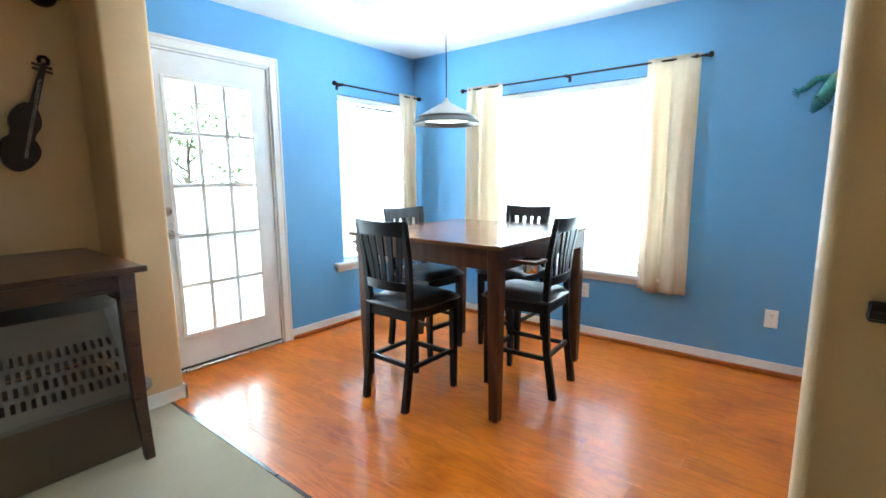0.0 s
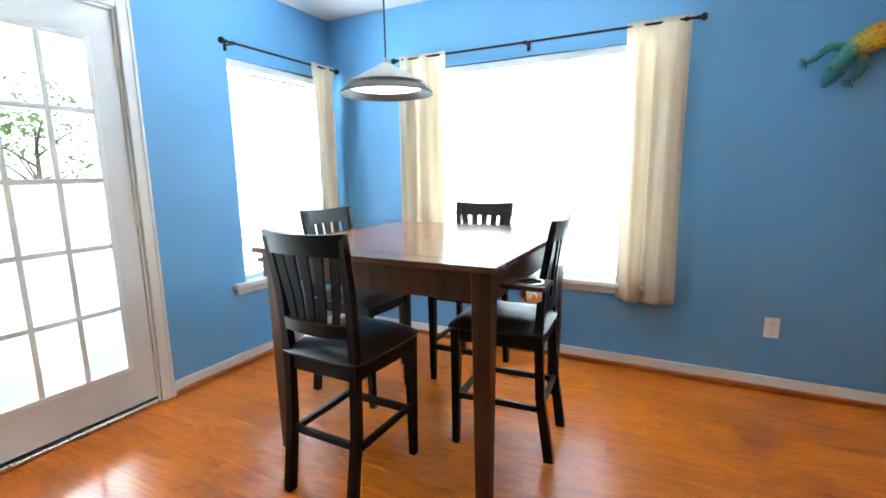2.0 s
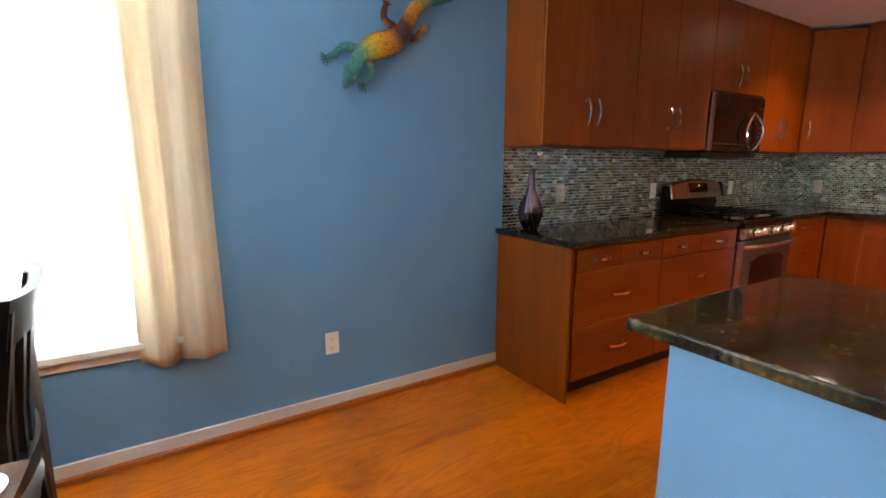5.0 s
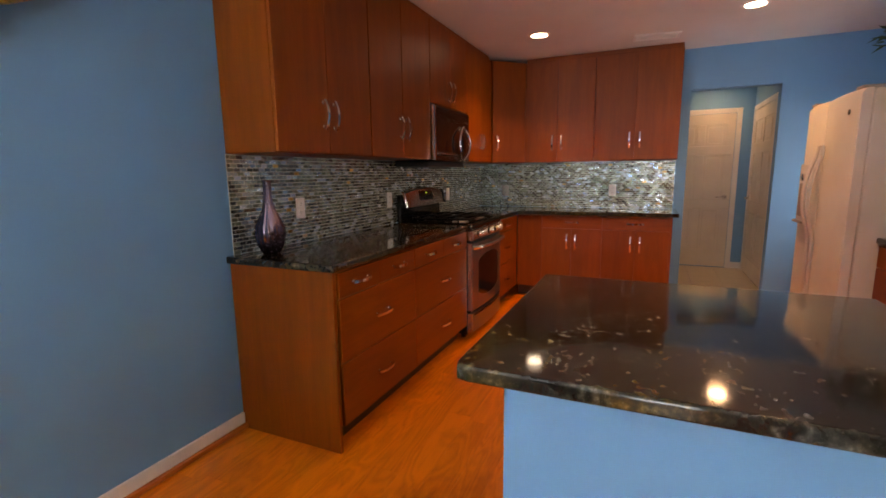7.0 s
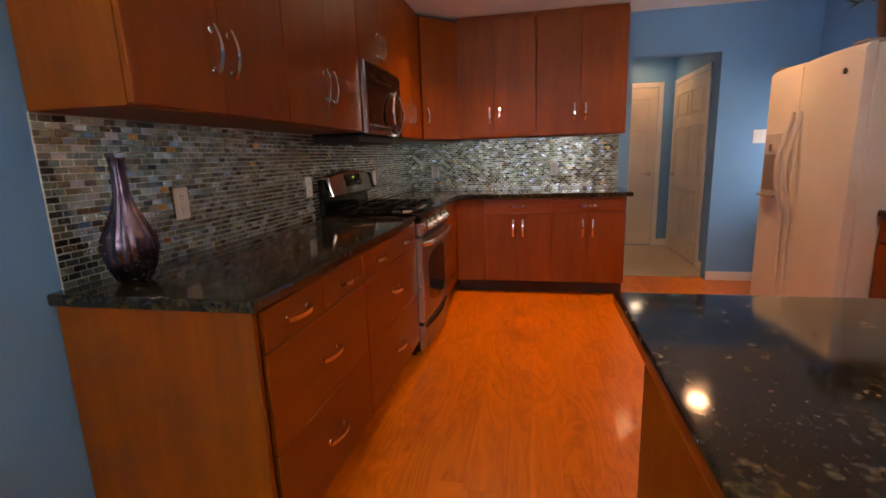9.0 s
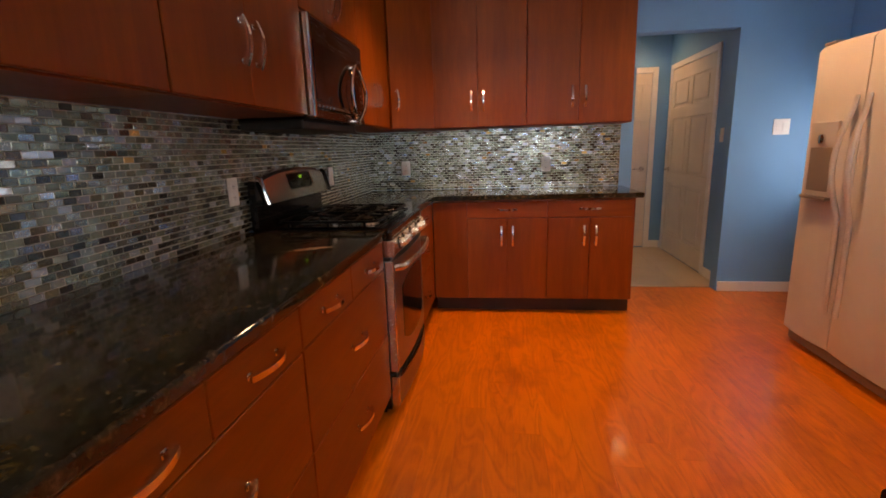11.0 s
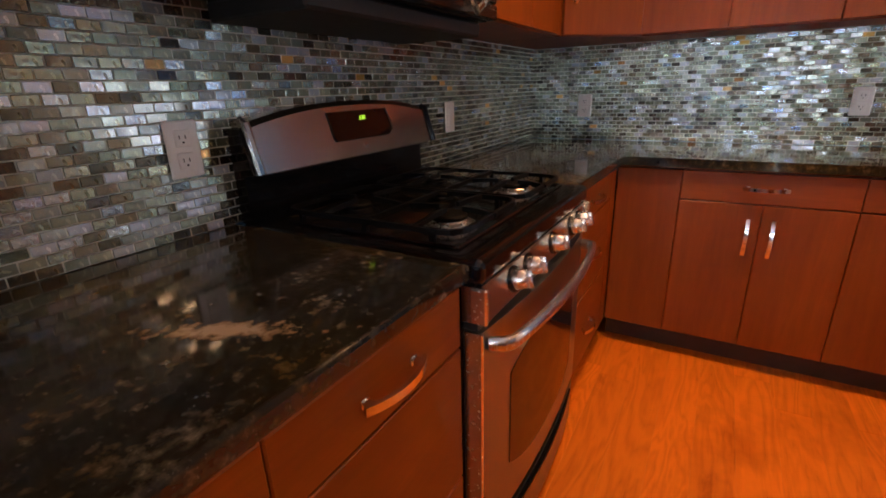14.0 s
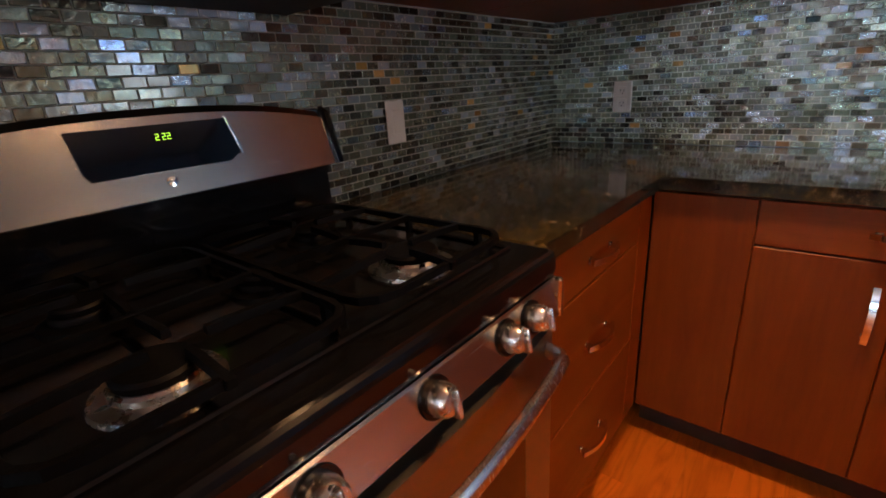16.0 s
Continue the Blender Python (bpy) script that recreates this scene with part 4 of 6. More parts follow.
# ---------------------------------------------------------------- gas range
def gas_range():
    X0, Y0 = 3.752, 4.345
    root = base_empty("gas_range", pose(X0, Y0, 0), "stainless steel gas range with black cooktop", "stove")
    w = 0.756
    bm = boxes((0.0, w, 0.03, 0.635, 0.04, 0.885))
    for x in (0.05, w - 0.05):
        for y in (0.08, 0.58):
            add_beam(bm, (x, y, 0), (x, y, 0.05), 0.03, 0.03)
    part("body", bm, ENAMEL, root)
    bm = bmesh.new()
    add_box(bm, -0.002, w + 0.002, -0.014, 0.64, 0.866, 0.918, bevel=0.016, seg=4)
    # raised spill rim and shallow basin edges
    for a, b2, c, d in ((0.04, w - 0.04, 0.055, 0.063), (0.04, w - 0.04, 0.54, 0.548), (0.04, 0.048, 0.063, 0.54), (w - 0.048, w - 0.04, 0.063, 0.54)):
        add_box(bm, a, b2, c, d, 0.917, 0.924, bevel=0.003)
    part("cooktop", bm, ENAMEL, root, label="glossy black enamel cooktop")
    for x, y, r in ((0.18, 0.155, 0.044), (0.18, 0.42, 0.036), (w - 0.19, 0.155, 0.048), (w - 0.19, 0.42, 0.034), (w / 2, 0.29, 0.032)):
        bm = bmesh.new()
        add_lathe(bm, [(r * 1.5, 0.0), (r * 1.45, 0.006), (r * 1.05, 0.009), (r * 1.05, 0.016), (r * 0.98, 0.019)], 28)
        part("burner_ring", bm, NICKEL if r > 0.04 else CASTIRON, root, pose(x, y, 0.9175), True)
        bm = bmesh.new()
        add_lathe(bm, [(r * 0.92, 0.019), (r * 0.95, 0.027), (r * 0.86, 0.031), (0.0, 0.031)], 28)
        part("burner_cap", bm, CASTIRON, root, pose(x, y, 0.9175), True)
    for gx in (0.05, w / 2 + 0.01):
        gw = w / 2 - 0.06
        bm = bmesh.new()
        z = 0.947
        # rounded outer frame, a cross bar and four curved fingers over each burner
        fr, y0, y1 = 0.045, 0.06, 0.54
        frame_path = []
        for cx, cy, a0 in ((gx + gw - fr, y0 + fr, -90), (gx + gw - fr, y1 - fr, 0), (gx + fr, y1 - fr, 90), (gx + fr, y0 + fr, 180)):
            frame_path += [(cx + fr * math.cos(radians(a0 + a)), cy + fr * math.sin(radians(a0 + a)), z) for a in (0, 30, 60, 90)]
        bar = [(-0.0055, -0.006), (0.0055, -0.006), (0.0045, 0.005), (-0.0045, 0.005)]
        add_sweep(bm, frame_path, bar, closed=True)
        add_beam(bm, (gx, 0.29, z), (gx + gw, 0.29, z), 0.009, 0.011, side=(0, 1, 0))
        for cy in (0.165, 0.42):
            cx = gx + gw / 2
            for ang in range(0, 360, 90):
                dx, dy = math.cos(radians(ang)), math.sin(radians(ang))
                reach = gw / 2 if abs(dx) > 0.5 else 0.115
                pts = [(cx + dx * (reach + (0.030 - reach) * k / 5), cy + dy * (reach + (0.030 - reach) * k / 5), z + 0.007 * math.sin(math.pi * k / 10)) for k in range(6)]
                add_sweep(bm, pts, bar)
        for x in (gx, gx + gw):
            for y in (0.12, 0.29, 0.48):
                add_beam(bm, (x, y, 0.917), (x, y, z), 0.011, 0.011)
        part("grate", bm, CASTIRON, root)
    # sloping knob panel
    bm = bmesh.new()
    pr = [(-0.012, 0.792), (-0.022, 0.797), (-0.011, 0.862), (-0.008, 0.8655), (0.05, 0.8655), (0.05, 0.792)]
    ends = []
    for x in (0.0, w):
        ends.append([bm.verts.new((x, y, z)) for y, z in pr])
    for i in range(6):
        bm.faces.new([ends[0][i], ends[0][(i + 1) % 6], ends[1][(i + 1) % 6], ends[1][i]])
    bm.faces.new(ends[0])
    bm.faces.new(ends[1])
    part("knob_panel", bm, STEEL, root)
    for a in (-0.004, w - 0.010):
        part("side_trim", boxes((a, a + 0.014, -0.024, 0.012, 0.791, 0.866), bevel=0.004), KNOBSTEEL, root)
    for x in (0.146, 0.236, 0.411, 0.580, 0.655):
        bm = bmesh.new()
        add_lathe(bm, [(0.022, 0.004), (0.0225, 0.010), (0.020, 0.026), (0.016, 0.031), (0.0, 0.032)], 24, ribs=0)
        add_box(bm, -0.005, 0.005, -0.020, 0.020, 0.020, 0.042, bevel=0.0045, seg=2)
        collar = bmesh.new()
        add_lathe(collar, [(0.029, 0.0), (0.028, 0.004), (0.0, 0.005)], 24)
        part("knob_collar", collar, ENAMEL, root, pose(x, -0.016, 0.832, 80, 0, 0), True)
        part("knob", bm, KNOBSTEEL, root, pose(x, -0.016, 0.832, 80, 0, 0), True)
    part("vent_gap", boxes((0.008, w - 0.008, 0.0, 0.03, 0.772, 0.799)), SLOT, root)
    # oven door with bowed face
    def bowed(z0, z1, depth, bow, x0, x1, thick):
        b2 = bmesh.new()
        n = 14
        rows = []
        for i in range(n + 1):
            u = i / n
            x = x0 + (x1 - x0) * u
            y = -depth - bow * (1 - (2 * u - 1) ** 2)
            rows.append([b2.verts.new(p) for p in ((x, y, z0), (x, y, z1), (x, thick, z1), (x, thick, z0))])
        for r0, r1 in zip(rows, rows[1:]):
            for j in range(4):
                b2.faces.new([r0[j], r0[(j + 1) % 4], r1[(j + 1) % 4], r1[j]])
        b2.faces.new(rows[0])
        b2.faces.new(rows[-1])
        return b2

    door = part("oven_door", bowed(0.235, 0.770, 0.008, 0.022, 0.006, w - 0.006, 0.03), OVENSTEEL, root, smooth=True)
    bm = bmesh.new()
    n, pts, back = 16, [], []
    for i in range(n + 1):
        u = i / n
        x = 0.13 + (w - 0.26) * u
        y = -0.0095 - 0.022 * (1 - (2 * x / w - 1) ** 2)
        zt = 0.665 - 0.05 * abs(2 * u - 1) ** 3
        zb = 0.315 + 0.05 * abs(2 * u - 1) ** 3
        pts.append((bm.verts.new((x, y, zb)), bm.verts.new((x, y, zt)), bm.verts.new((x, y + 0.004, zt)), bm.verts.new((x, y + 0.004, zb))))
    for a, b2 in zip(pts, pts[1:]):
        for j in range(4):
            bm.faces.new([a[j], a[(j + 1) % 4], b2[(j + 1) % 4], b2[j]])
    bm.faces.new(pts[0])
    bm.faces.new(pts[-1])
    part("oven_window", bm, BLACKGLASS, root, smooth=True, label="dark glass oven window")
    bm = bmesh.new()
    path = [(0.035, -0.012, 0.735), (0.045, -0.042, 0.738)]
    for i in range(15):
        u = i / 14
        path.append((0.06 + (w - 0.12) * u, -0.055 - 0.026 * (1 - (2 * u - 1) ** 2), 0.740))
    path += [(w - 0.045, -0.042, 0.738), (w - 0.035, -0.012, 0.735)]
    add_sweep(bm, path, circle(0.011, 10, 1.5))
    part("handle", bm, STEELZ, root, smooth=True)
    # window light on the left side faces, put in as strips of brighter steel
    for z0, z1 in ((0.235, 0.770), (0.055, 0.210)):
        part("lit_door_edge", boxes((0.000, 0.0085, -0.013, 0.026, z0, z1), bevel=0.002), KNOBSTEEL, root, label="steel door edge brightened as if lit from the windows")
    part("drawer_gap", boxes((0.006, w - 0.006, 0.0, 0.03, 0.212, 0.234)), SLOT, root)
    part("drawer", bowed(0.055, 0.210, 0.006, 0.022, 0.006, w - 0.006, 0.03), OVENSTEEL, root, smooth=True)
    bm = bmesh.new()
    path = [(0.05 + (w - 0.1) * i / 12, -0.012 - 0.026 * (1 - (2 * i / 12 - 1) ** 2), 0.196) for i in range(13)]
    add_sweep(bm, path, [(-0.012, -0.005), (0.004, -0.005), (0.004, 0.005), (-0.012, 0.005)])
    part("drawer_grip", bm, ENAMEL, root, smooth=True)
    # backguard with arched steel face
    bm = bmesh.new()
    n, rows = 20, []
    for i in range(n + 1):
        u = i / n
        x = w * u
        zt = 1.160 + 0.040 * (1 - abs(2 * u - 1) ** 2.4)
        e = 0.02 * max(0.0, (abs(2 * u - 1) - 0.93) / 0.07) ** 2
        rows.append([bm.verts.new(p) for p in ((x, 0.545 + e, 1.035), (x, 0.575 + e, zt - 0.030), (x, 0.592, zt - 0.022), (x, 0.635, zt - 0.022), (x, 0.635, 0.915), (x, 0.60, 0.915), (x, 0.60, 1.03))])
    for r0, r1 in zip(rows, rows[1:]):
        for j in range(7):
            bm.faces.new([r0[j], r0[(j + 1) % 7], r1[(j + 1) % 7], r1[j]])
    bm.faces.new(rows[0])
    bm.faces.new(rows[-1])
    part("backguard", bm, ENAMEL, root, smooth=True, angle=30)
    bm = bmesh.new()
    rows = []
    for i in range(n + 1):
        u = i / n
        x = 0.012 + (w - 0.024) * u
        zt = 1.152 + 0.036 * (1 - abs(2 * u - 1) ** 2.4)
        rows.append([bm.verts.new(p) for p in ((x, 0.5425, 1.038), (x, 0.5425 + 0.030 * (zt - 1.038) / (zt - 1.036), zt - 0.012), (x, 0.584, zt), (x, 0.634, zt), (x, 0.634, zt - 0.010), (x, 0.580, zt - 0.014), (x, 0.56, 1.038))])
    for r0, r1 in zip(rows, rows[1:]):
        for j in range(7):
            bm.faces.new([r0[j], r0[(j + 1) % 7], r1[(j + 1) % 7], r1[j]])
    bm.faces.new(rows[0])
    bm.faces.new(rows[-1])
    part("backguard_face", bm, STEEL, root, smooth=True, angle=30, label="brushed steel face")
    for x in (0.004, w - 0.004):
        bm = bmesh.new()
        add_sweep(bm, [(x, 0.541, 1.038), (x, 0.556, 1.09), (x, 0.572, 1.150), (x, 0.590, 1.158)], circle(0.010, 8))
        # right end coloured black, where the steel rounds off dark
        part("backguard_edge", bm, CHROME if x < 0.1 else ENAMEL, root, smooth=True)
    tilt = pose(0, 0.5425, 1.038, math.degrees(math.atan2(-0.030, 0.128)), 0, 0)
    bm = bmesh.new()
    prof = [(0.27, 0.045), (0.50, 0.045), (0.522, 0.060), (0.508, 0.125), (0.255, 0.125), (0.262, 0.058)]
    lo = [bm.verts.new((x, -0.006, z)) for x, z in prof]
    hi = [bm.verts.new((x, 0.004, z)) for x, z in prof]
    for i in range(6):
        bm.faces.new([lo[i], lo[(i + 1) % 6], hi[(i + 1) % 6], hi[i]])
    bm.faces.new(lo)
    bm.faces.new(hi)
    part("display", bm, BLACKGLASS, root, tilt, label="dark glass clock display")
    bm = bmesh.new()
    add_sweep(bm, [(0.524, -0.006, 0.055), (0.522, -0.009, 0.07), (0.510, -0.007, 0.128)], circle(0.0025, 6), up=(0, 1, 0))
    part("display_edge", bm, CHROME, root, tilt, smooth=True)
    bm = bmesh.new()
    for x0 in (0.380, 0.391, 0.399):
        seg = [(0, 0, 0.006, 0.0012), (0, 0.005, 0.006, 0.0012), (0, 0.010, 0.006, 0.0012), (0.0, 0, 0.0012, 0.006), (0.0048, 0.005, 0.0012, 0.006)]
        for a, c, ww, hh in seg:
            add_box(bm, x0 + a, x0 + a + ww, -0.0068, -0.0061, 0.098 + c, 0.098 + c + hh)
    part("clock_digits", bm, CLOCKGLOW, root, tilt, kind="stuff")
    bm = bmesh.new()
    add_lathe(bm, [(0.009, 0.0), (0.009, 0.003), (0.0, 0.004)], 16)
    part("badge", bm, CHROME, root, tilt @ pose(0.385, -0.0005, 0.026, 90, 0, 0), True)


gas_range()


# ---------------------------------------------------------------- microwave
def microwave():
    root = base_empty("microwave", pose(3.752, 4.645, 1.403), "stainless steel over-range microwave under a short cabinet", "microwave")
    w, h = 0.752, 0.425
    part("body", boxes((0, w, 0.03, 0.345, 0, h), bevel=0.003), ENAMEL, root)
    part("door", boxes((0.03, w, -0.005, 0.029, 0.045, h - 0.003), bevel=0.006), MWSTEEL, root)
    part("edge_trim", boxes((0.0, 0.029, -0.014, 0.029, 0.002, h - 0.003), bevel=0.006), CHROME, root, label="bright steel edge")
    part("window", boxes((0.05, 0.50, -0.008, -0.004, 0.075, h - 0.105), bevel=0.001), BLACKGLASS, root)
    part("vent_housing", boxes((0.008, w - 0.008, 0.05, 0.343, -0.042, -0.001), bevel=0.006), SLOT, root, label="dark vent housing")
    part("control_strip", boxes((0.03, w, -0.004, 0.029, 0.002, 0.042), bevel=0.003), MWSTEEL, root)
    for i in range(5):
        part("button", boxes((0.07 + i * 0.045, 0.085 + i * 0.045, -0.0085, -0.003, 0.052, 0.064), bevel=0.002), CHROME, root)
    bm = bmesh.new()
    def lens(half_w, half_h, n=14):
        """Pointed oval, as (across, up) pairs."""
        right = [(half_w * (1 - (2 * k / n - 1) ** 2), half_h * (2 * k / n - 1)) for k in range(n)]
        return right + [(-a, -c) for a, c in right]

    path = [(0.560 + a, -0.030 - 0.012 * (1 - (c / 0.146) ** 2), 0.150 + c) for a, c in lens(0.120, 0.146)]
    add_sweep(bm, path, circle(0.0095, 8), closed=True, up=(0, 1, 0))
    for z in (0.012, 0.288):
        add_beam(bm, (0.560, -0.03, z), (0.560, 0.0, z), 0.016, 0.014)
    part("handle", bm, CHROME, root, smooth=True, label="pointed oval chrome handle")
    bm = bmesh.new()
    rim = [bm.verts.new((0.560 + a, -0.0092, 0.150 + c)) for a, c in lens(0.110, 0.134)]
    back = [bm.verts.new((0.560 + a, -0.003, 0.150 + c)) for a, c in lens(0.110, 0.134)]
    bm.faces.new(rim)
    for k in range(len(rim)):
        q = (k + 1) % len(rim)
        bm.faces.new([rim[k], rim[q], back[q], back[k]])
    part("handle_panel", bm, BLACKGLASS, root)


microwave()


# ---------------------------------------------------------------- fridge
def fridge():
    root = base_empty("fridge", pose(3.885, 1.31, 0), "bisque side-by-side fridge with water dispenser", "fridge")
    w, h, d = 0.955, 1.745, 0.69
    part("body", boxes((0, w, 0.0, d, 0.03, h), bevel=0.006), FRIDGEWHITE, root)
    part("base_grille", boxes((0.01, w - 0.01, d, d + 0.03, 0.012, 0.085), bevel=0.004), FRIDGEGREY, root)
    s = 0.555
    def leaf(a, b2):
        bm = bmesh.new()
        n, rows = 8, []
        for i in range(n + 1):
            u = i / n
            x = a + (b2 - a) * u
            y = d + 0.055 + 0.020 * (1 - (2 * u - 1) ** 2)
            rows.append([bm.verts.new(p) for p in ((x, d + 0.006, 0.09), (x, y, 0.09), (x, y, h - 0.02), (x, y - 0.02, h + 0.004), (x, d + 0.006, h + 0.004))])
        for r0, r1 in zip(rows, rows[1:]):
            for j in range(5):
                bm.faces.new([r0[j], r0[(j + 1) % 5], r1[(j + 1) % 5], r1[j]])
        bm.faces.new(rows[0])
        bm.faces.new(rows[-1])
        return bm
    part("door", leaf(0.0, s - 0.004), FRIDGEWHITE, root, smooth=True)
    part("door", leaf(s + 0.004, w), FRIDGEWHITE, root, smooth=True)
    for x, sgn in ((s - 0.045, -1), (s + 0.045, 1)):
        bm = bmesh.new()
        path = [(x, d + 0.065, 0.30), (x, d + 0.072, 0.80)]
        for i in range(13):
            u = i / 12
            path.append((x + sgn * 0.012 * math.sin(u * math.pi), d + 0.075 + 0.05 * math.sin(u * math.pi), 0.84 + 0.55 * u))
        path.append((x, d + 0.066, 1.46))
        add_sweep(bm, path, circle(0.016, 10, 0.8), up=(0, 1, 0))
        part("handle", bm, FRIDGEWHITE, root, smooth=True)
    part("dispenser", boxes((0.665, 0.885, d + 0.070, d + 0.088, 0.93, 1.34), bevel=0.006), FRIDGEWHITE, root)
    part("dispenser_recess", boxes((0.685, 0.865, d + 0.083, d + 0.0895, 0.96, 1.20), bevel=0.002), FRIDGEGREY, root, label="grey dispenser recess")
    bm = bmesh.new()
    add_lathe(bm, [(0.026, 0), (0.026, 0.012), (0.018, 0.016), (0, 0.016)], 18)
    part("dispenser_button", bm, CHROME, root, pose(0.775, d + 0.088, 1.245, -90, 0, 0), True)
    part("dispenser_tray", boxes((0.665, 0.885, d + 0.070, d + 0.110, 0.915, 0.932), bevel=0.003), FRIDGEGREY, root)
    for a in (0.02, w - 0.12):
        part("hinge_cover", boxes((a, a + 0.10, d - 0.05, d + 0.05, h + 0.005, h + 0.022), bevel=0.004), FRIDGEGREY, root)
    bm = bmesh.new()
    add_lathe(bm, [(0.016, 0), (0.016, 0.003), (0, 0.004)], 16)
    part("badge", bm, RUBBER, root, pose(0.12, d + 0.068, 1.63, -90, 0, 0), True)


fridge()


def plant_basket():
    root = base_empty("potted_plant", pose(4.16, 1.72, 1.768), "trailing green plant in a dark woven basket on the fridge", "plant")
    bm = bmesh.new()
    add_lathe(bm, [(0.0, 0.0), (0.10, 0.0), (0.125, 0.10), (0.14, 0.28), (0.148, 0.30), (0.135, 0.30), (0.11, 0.05), (0.0, 0.05)], 36, ribs=18, rib_depth=0.02)
    part("basket", bm, CONSOLE, root, smooth=True)
    rng = random.Random(4)
    bm = bmesh.new()
    for i in range(90):
        a = rng.uniform(0, 2 * math.pi)
        r = rng.uniform(0.03, 0.21)
        z = 0.30 + 0.10 * rng.random() - 0.55 * max(0, r - 0.15)
        p = Vector((r * math.cos(a) + 0.12, r * math.sin(a) * 0.7, max(z, 0.02)))
        L, ww = rng.uniform(0.05, 0.09), rng.uniform(0.018, 0.03)
        d = Vector((math.cos(a), math.sin(a), rng.uniform(-0.6, 0.4))).normalized()
        s = d.cross(Vector((0, 0, 1))).normalized()
        u = s.cross(d)
        vs = [bm.verts.new(q) for q in (p, p + d * L * 0.4 + s * ww + u * 0.004, p + d * L, p + d * L * 0.4 - s * ww + u * 0.004, p + d * L * 0.45 - u * 0.004)]
        for q in ((0, 1, 4), (1, 2, 4), (2, 3, 4), (3, 0, 4)):
            bm.faces.new([vs[k] for k in q])
    part("leaves", bm, HOUSELEAF, root, kind="stuff")


plant_basket()


# ---------------------------------------------------------------- vase, plates and switches
def vase():
    bm = bmesh.new()
    prof = [(0.0, 0.0), (0.040, 0.0), (0.050, 0.01), (0.068, 0.05), (0.081, 0.105), (0.077, 0.145), (0.056, 0.19), (0.035, 0.235), (0.024, 0.28), (0.021, 0.33), (0.022, 0.38), (0.026, 0.395), (0.022, 0.395), (0.016, 0.38), (0.014, 0.31), (0.0, 0.30)]
    add_lathe(bm, prof, 72, ribs=18, rib_depth=0.035, twist=6.0)
    ob = part("vase", bm, VASEMAT, None, pose(2.245, 4.86, 0.914) @ Matrix.Diagonal((0.93, 0.93, 0.94, 1)), True)
    tagged(ob, "ribbed purple ceramic bottle vase on the granite counter", "vase")


vase()


def wall_plate(name, m, label, kind="outlet", group="", gangs=1):
    """Plate in the local xz plane, facing -y."""
    root = base_empty(name, m, label, "wall plate", group)
    part("plate", boxes((-0.014 - 0.023 * gangs, 0.014 + 0.023 * gangs, -0.006, 0, -0.06, 0.06), bevel=0.003), PLATE, root)
    if kind == "outlet":
        part("insert", boxes((-0.018, 0.018, -0.008, -0.005, -0.042, -0.006), (-0.018, 0.018, -0.008, -0.005, 0.006, 0.042), bevel=0.002), PLATE, root)
        bm = bmesh.new()
        for z in (-0.022, 0.026):
            for x in (-0.007, 0.006):
                add_box(bm, x - 0.001, x + 0.001, -0.0086, -0.0078, z - 0.004, z + 0.004)
            add_box(bm, -0.002, 0.002, -0.0086, -0.0078, z - 0.013, z - 0.009)
        part("slots", bm, SLOT, root, kind="stuff")
    else:
        for k in range(gangs):
            c = (k - (gangs - 1) / 2) * 0.046
            part("insert", boxes((c - 0.017, c + 0.017, -0.009, -0.005, -0.034, 0.034), bevel=0.002), PLATE, root)
    return root


bs = WY - 0.012
og = "backsplash outlets"
wall_plate("outlet", pose(1.006, WY, 0.375), "white duplex outlet on the blue wall", "outlet", "dining wall outlets")
wall_plate("outlet", pose(-0.252, WY, 0.385), "white duplex outlet on the blue wall", "outlet", "dining wall outlets")
part_bm = boxes((-0.03, 0.03, -0.003, 0, -0.05, 0.05), bevel=0.002)
tagged(part("cover_plate", part_bm, BLUE, None, pose(0.748, WY, 0.335)), "blank cover plate painted blue on the wall", "wall plate")
wall_plate("outlet", pose(2.62, bs, 1.115), "white duplex outlet on the glass tiles", "outlet", og)
wall_plate("outlet", pose(3.645, bs, 1.105), "white duplex outlet on the glass tiles", "outlet", og)
wall_plate("outlet", pose(4.80, bs, 1.10), "white duplex outlet on the glass tiles", "switch", og)
wall_plate("outlet", pose(EX - 0.012, 4.682, 1.10, 0, 0, -90), "white duplex outlet on the glass tiles", "outlet", og)
wall_plate("outlet", pose(EX - 0.012, 3.483, 1.106, 0, 0, -90), "white duplex outlet on the glass tiles", "outlet", og)
wall_plate("light_switch", pose(EX, 1.68, 1.344, 0, 0, -90), "white double rocker switch on the blue wall", "switch", "", 2)
wall_plate("light_switch", pose(6.19, 1.95, 1.30, 0, 0, 180), "white rocker switch beside the hall door", "switch")


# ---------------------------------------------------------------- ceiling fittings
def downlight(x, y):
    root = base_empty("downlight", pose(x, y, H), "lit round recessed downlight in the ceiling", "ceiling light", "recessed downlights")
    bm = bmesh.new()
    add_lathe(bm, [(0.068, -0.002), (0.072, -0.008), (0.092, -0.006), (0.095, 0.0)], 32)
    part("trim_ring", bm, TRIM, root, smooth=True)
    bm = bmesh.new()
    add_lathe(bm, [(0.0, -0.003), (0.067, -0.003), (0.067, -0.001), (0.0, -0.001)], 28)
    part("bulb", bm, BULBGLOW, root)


# the (2.68, 2.49) fitting is added to house the unseen fill downlight
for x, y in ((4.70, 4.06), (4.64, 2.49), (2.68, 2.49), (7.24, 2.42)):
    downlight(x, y)


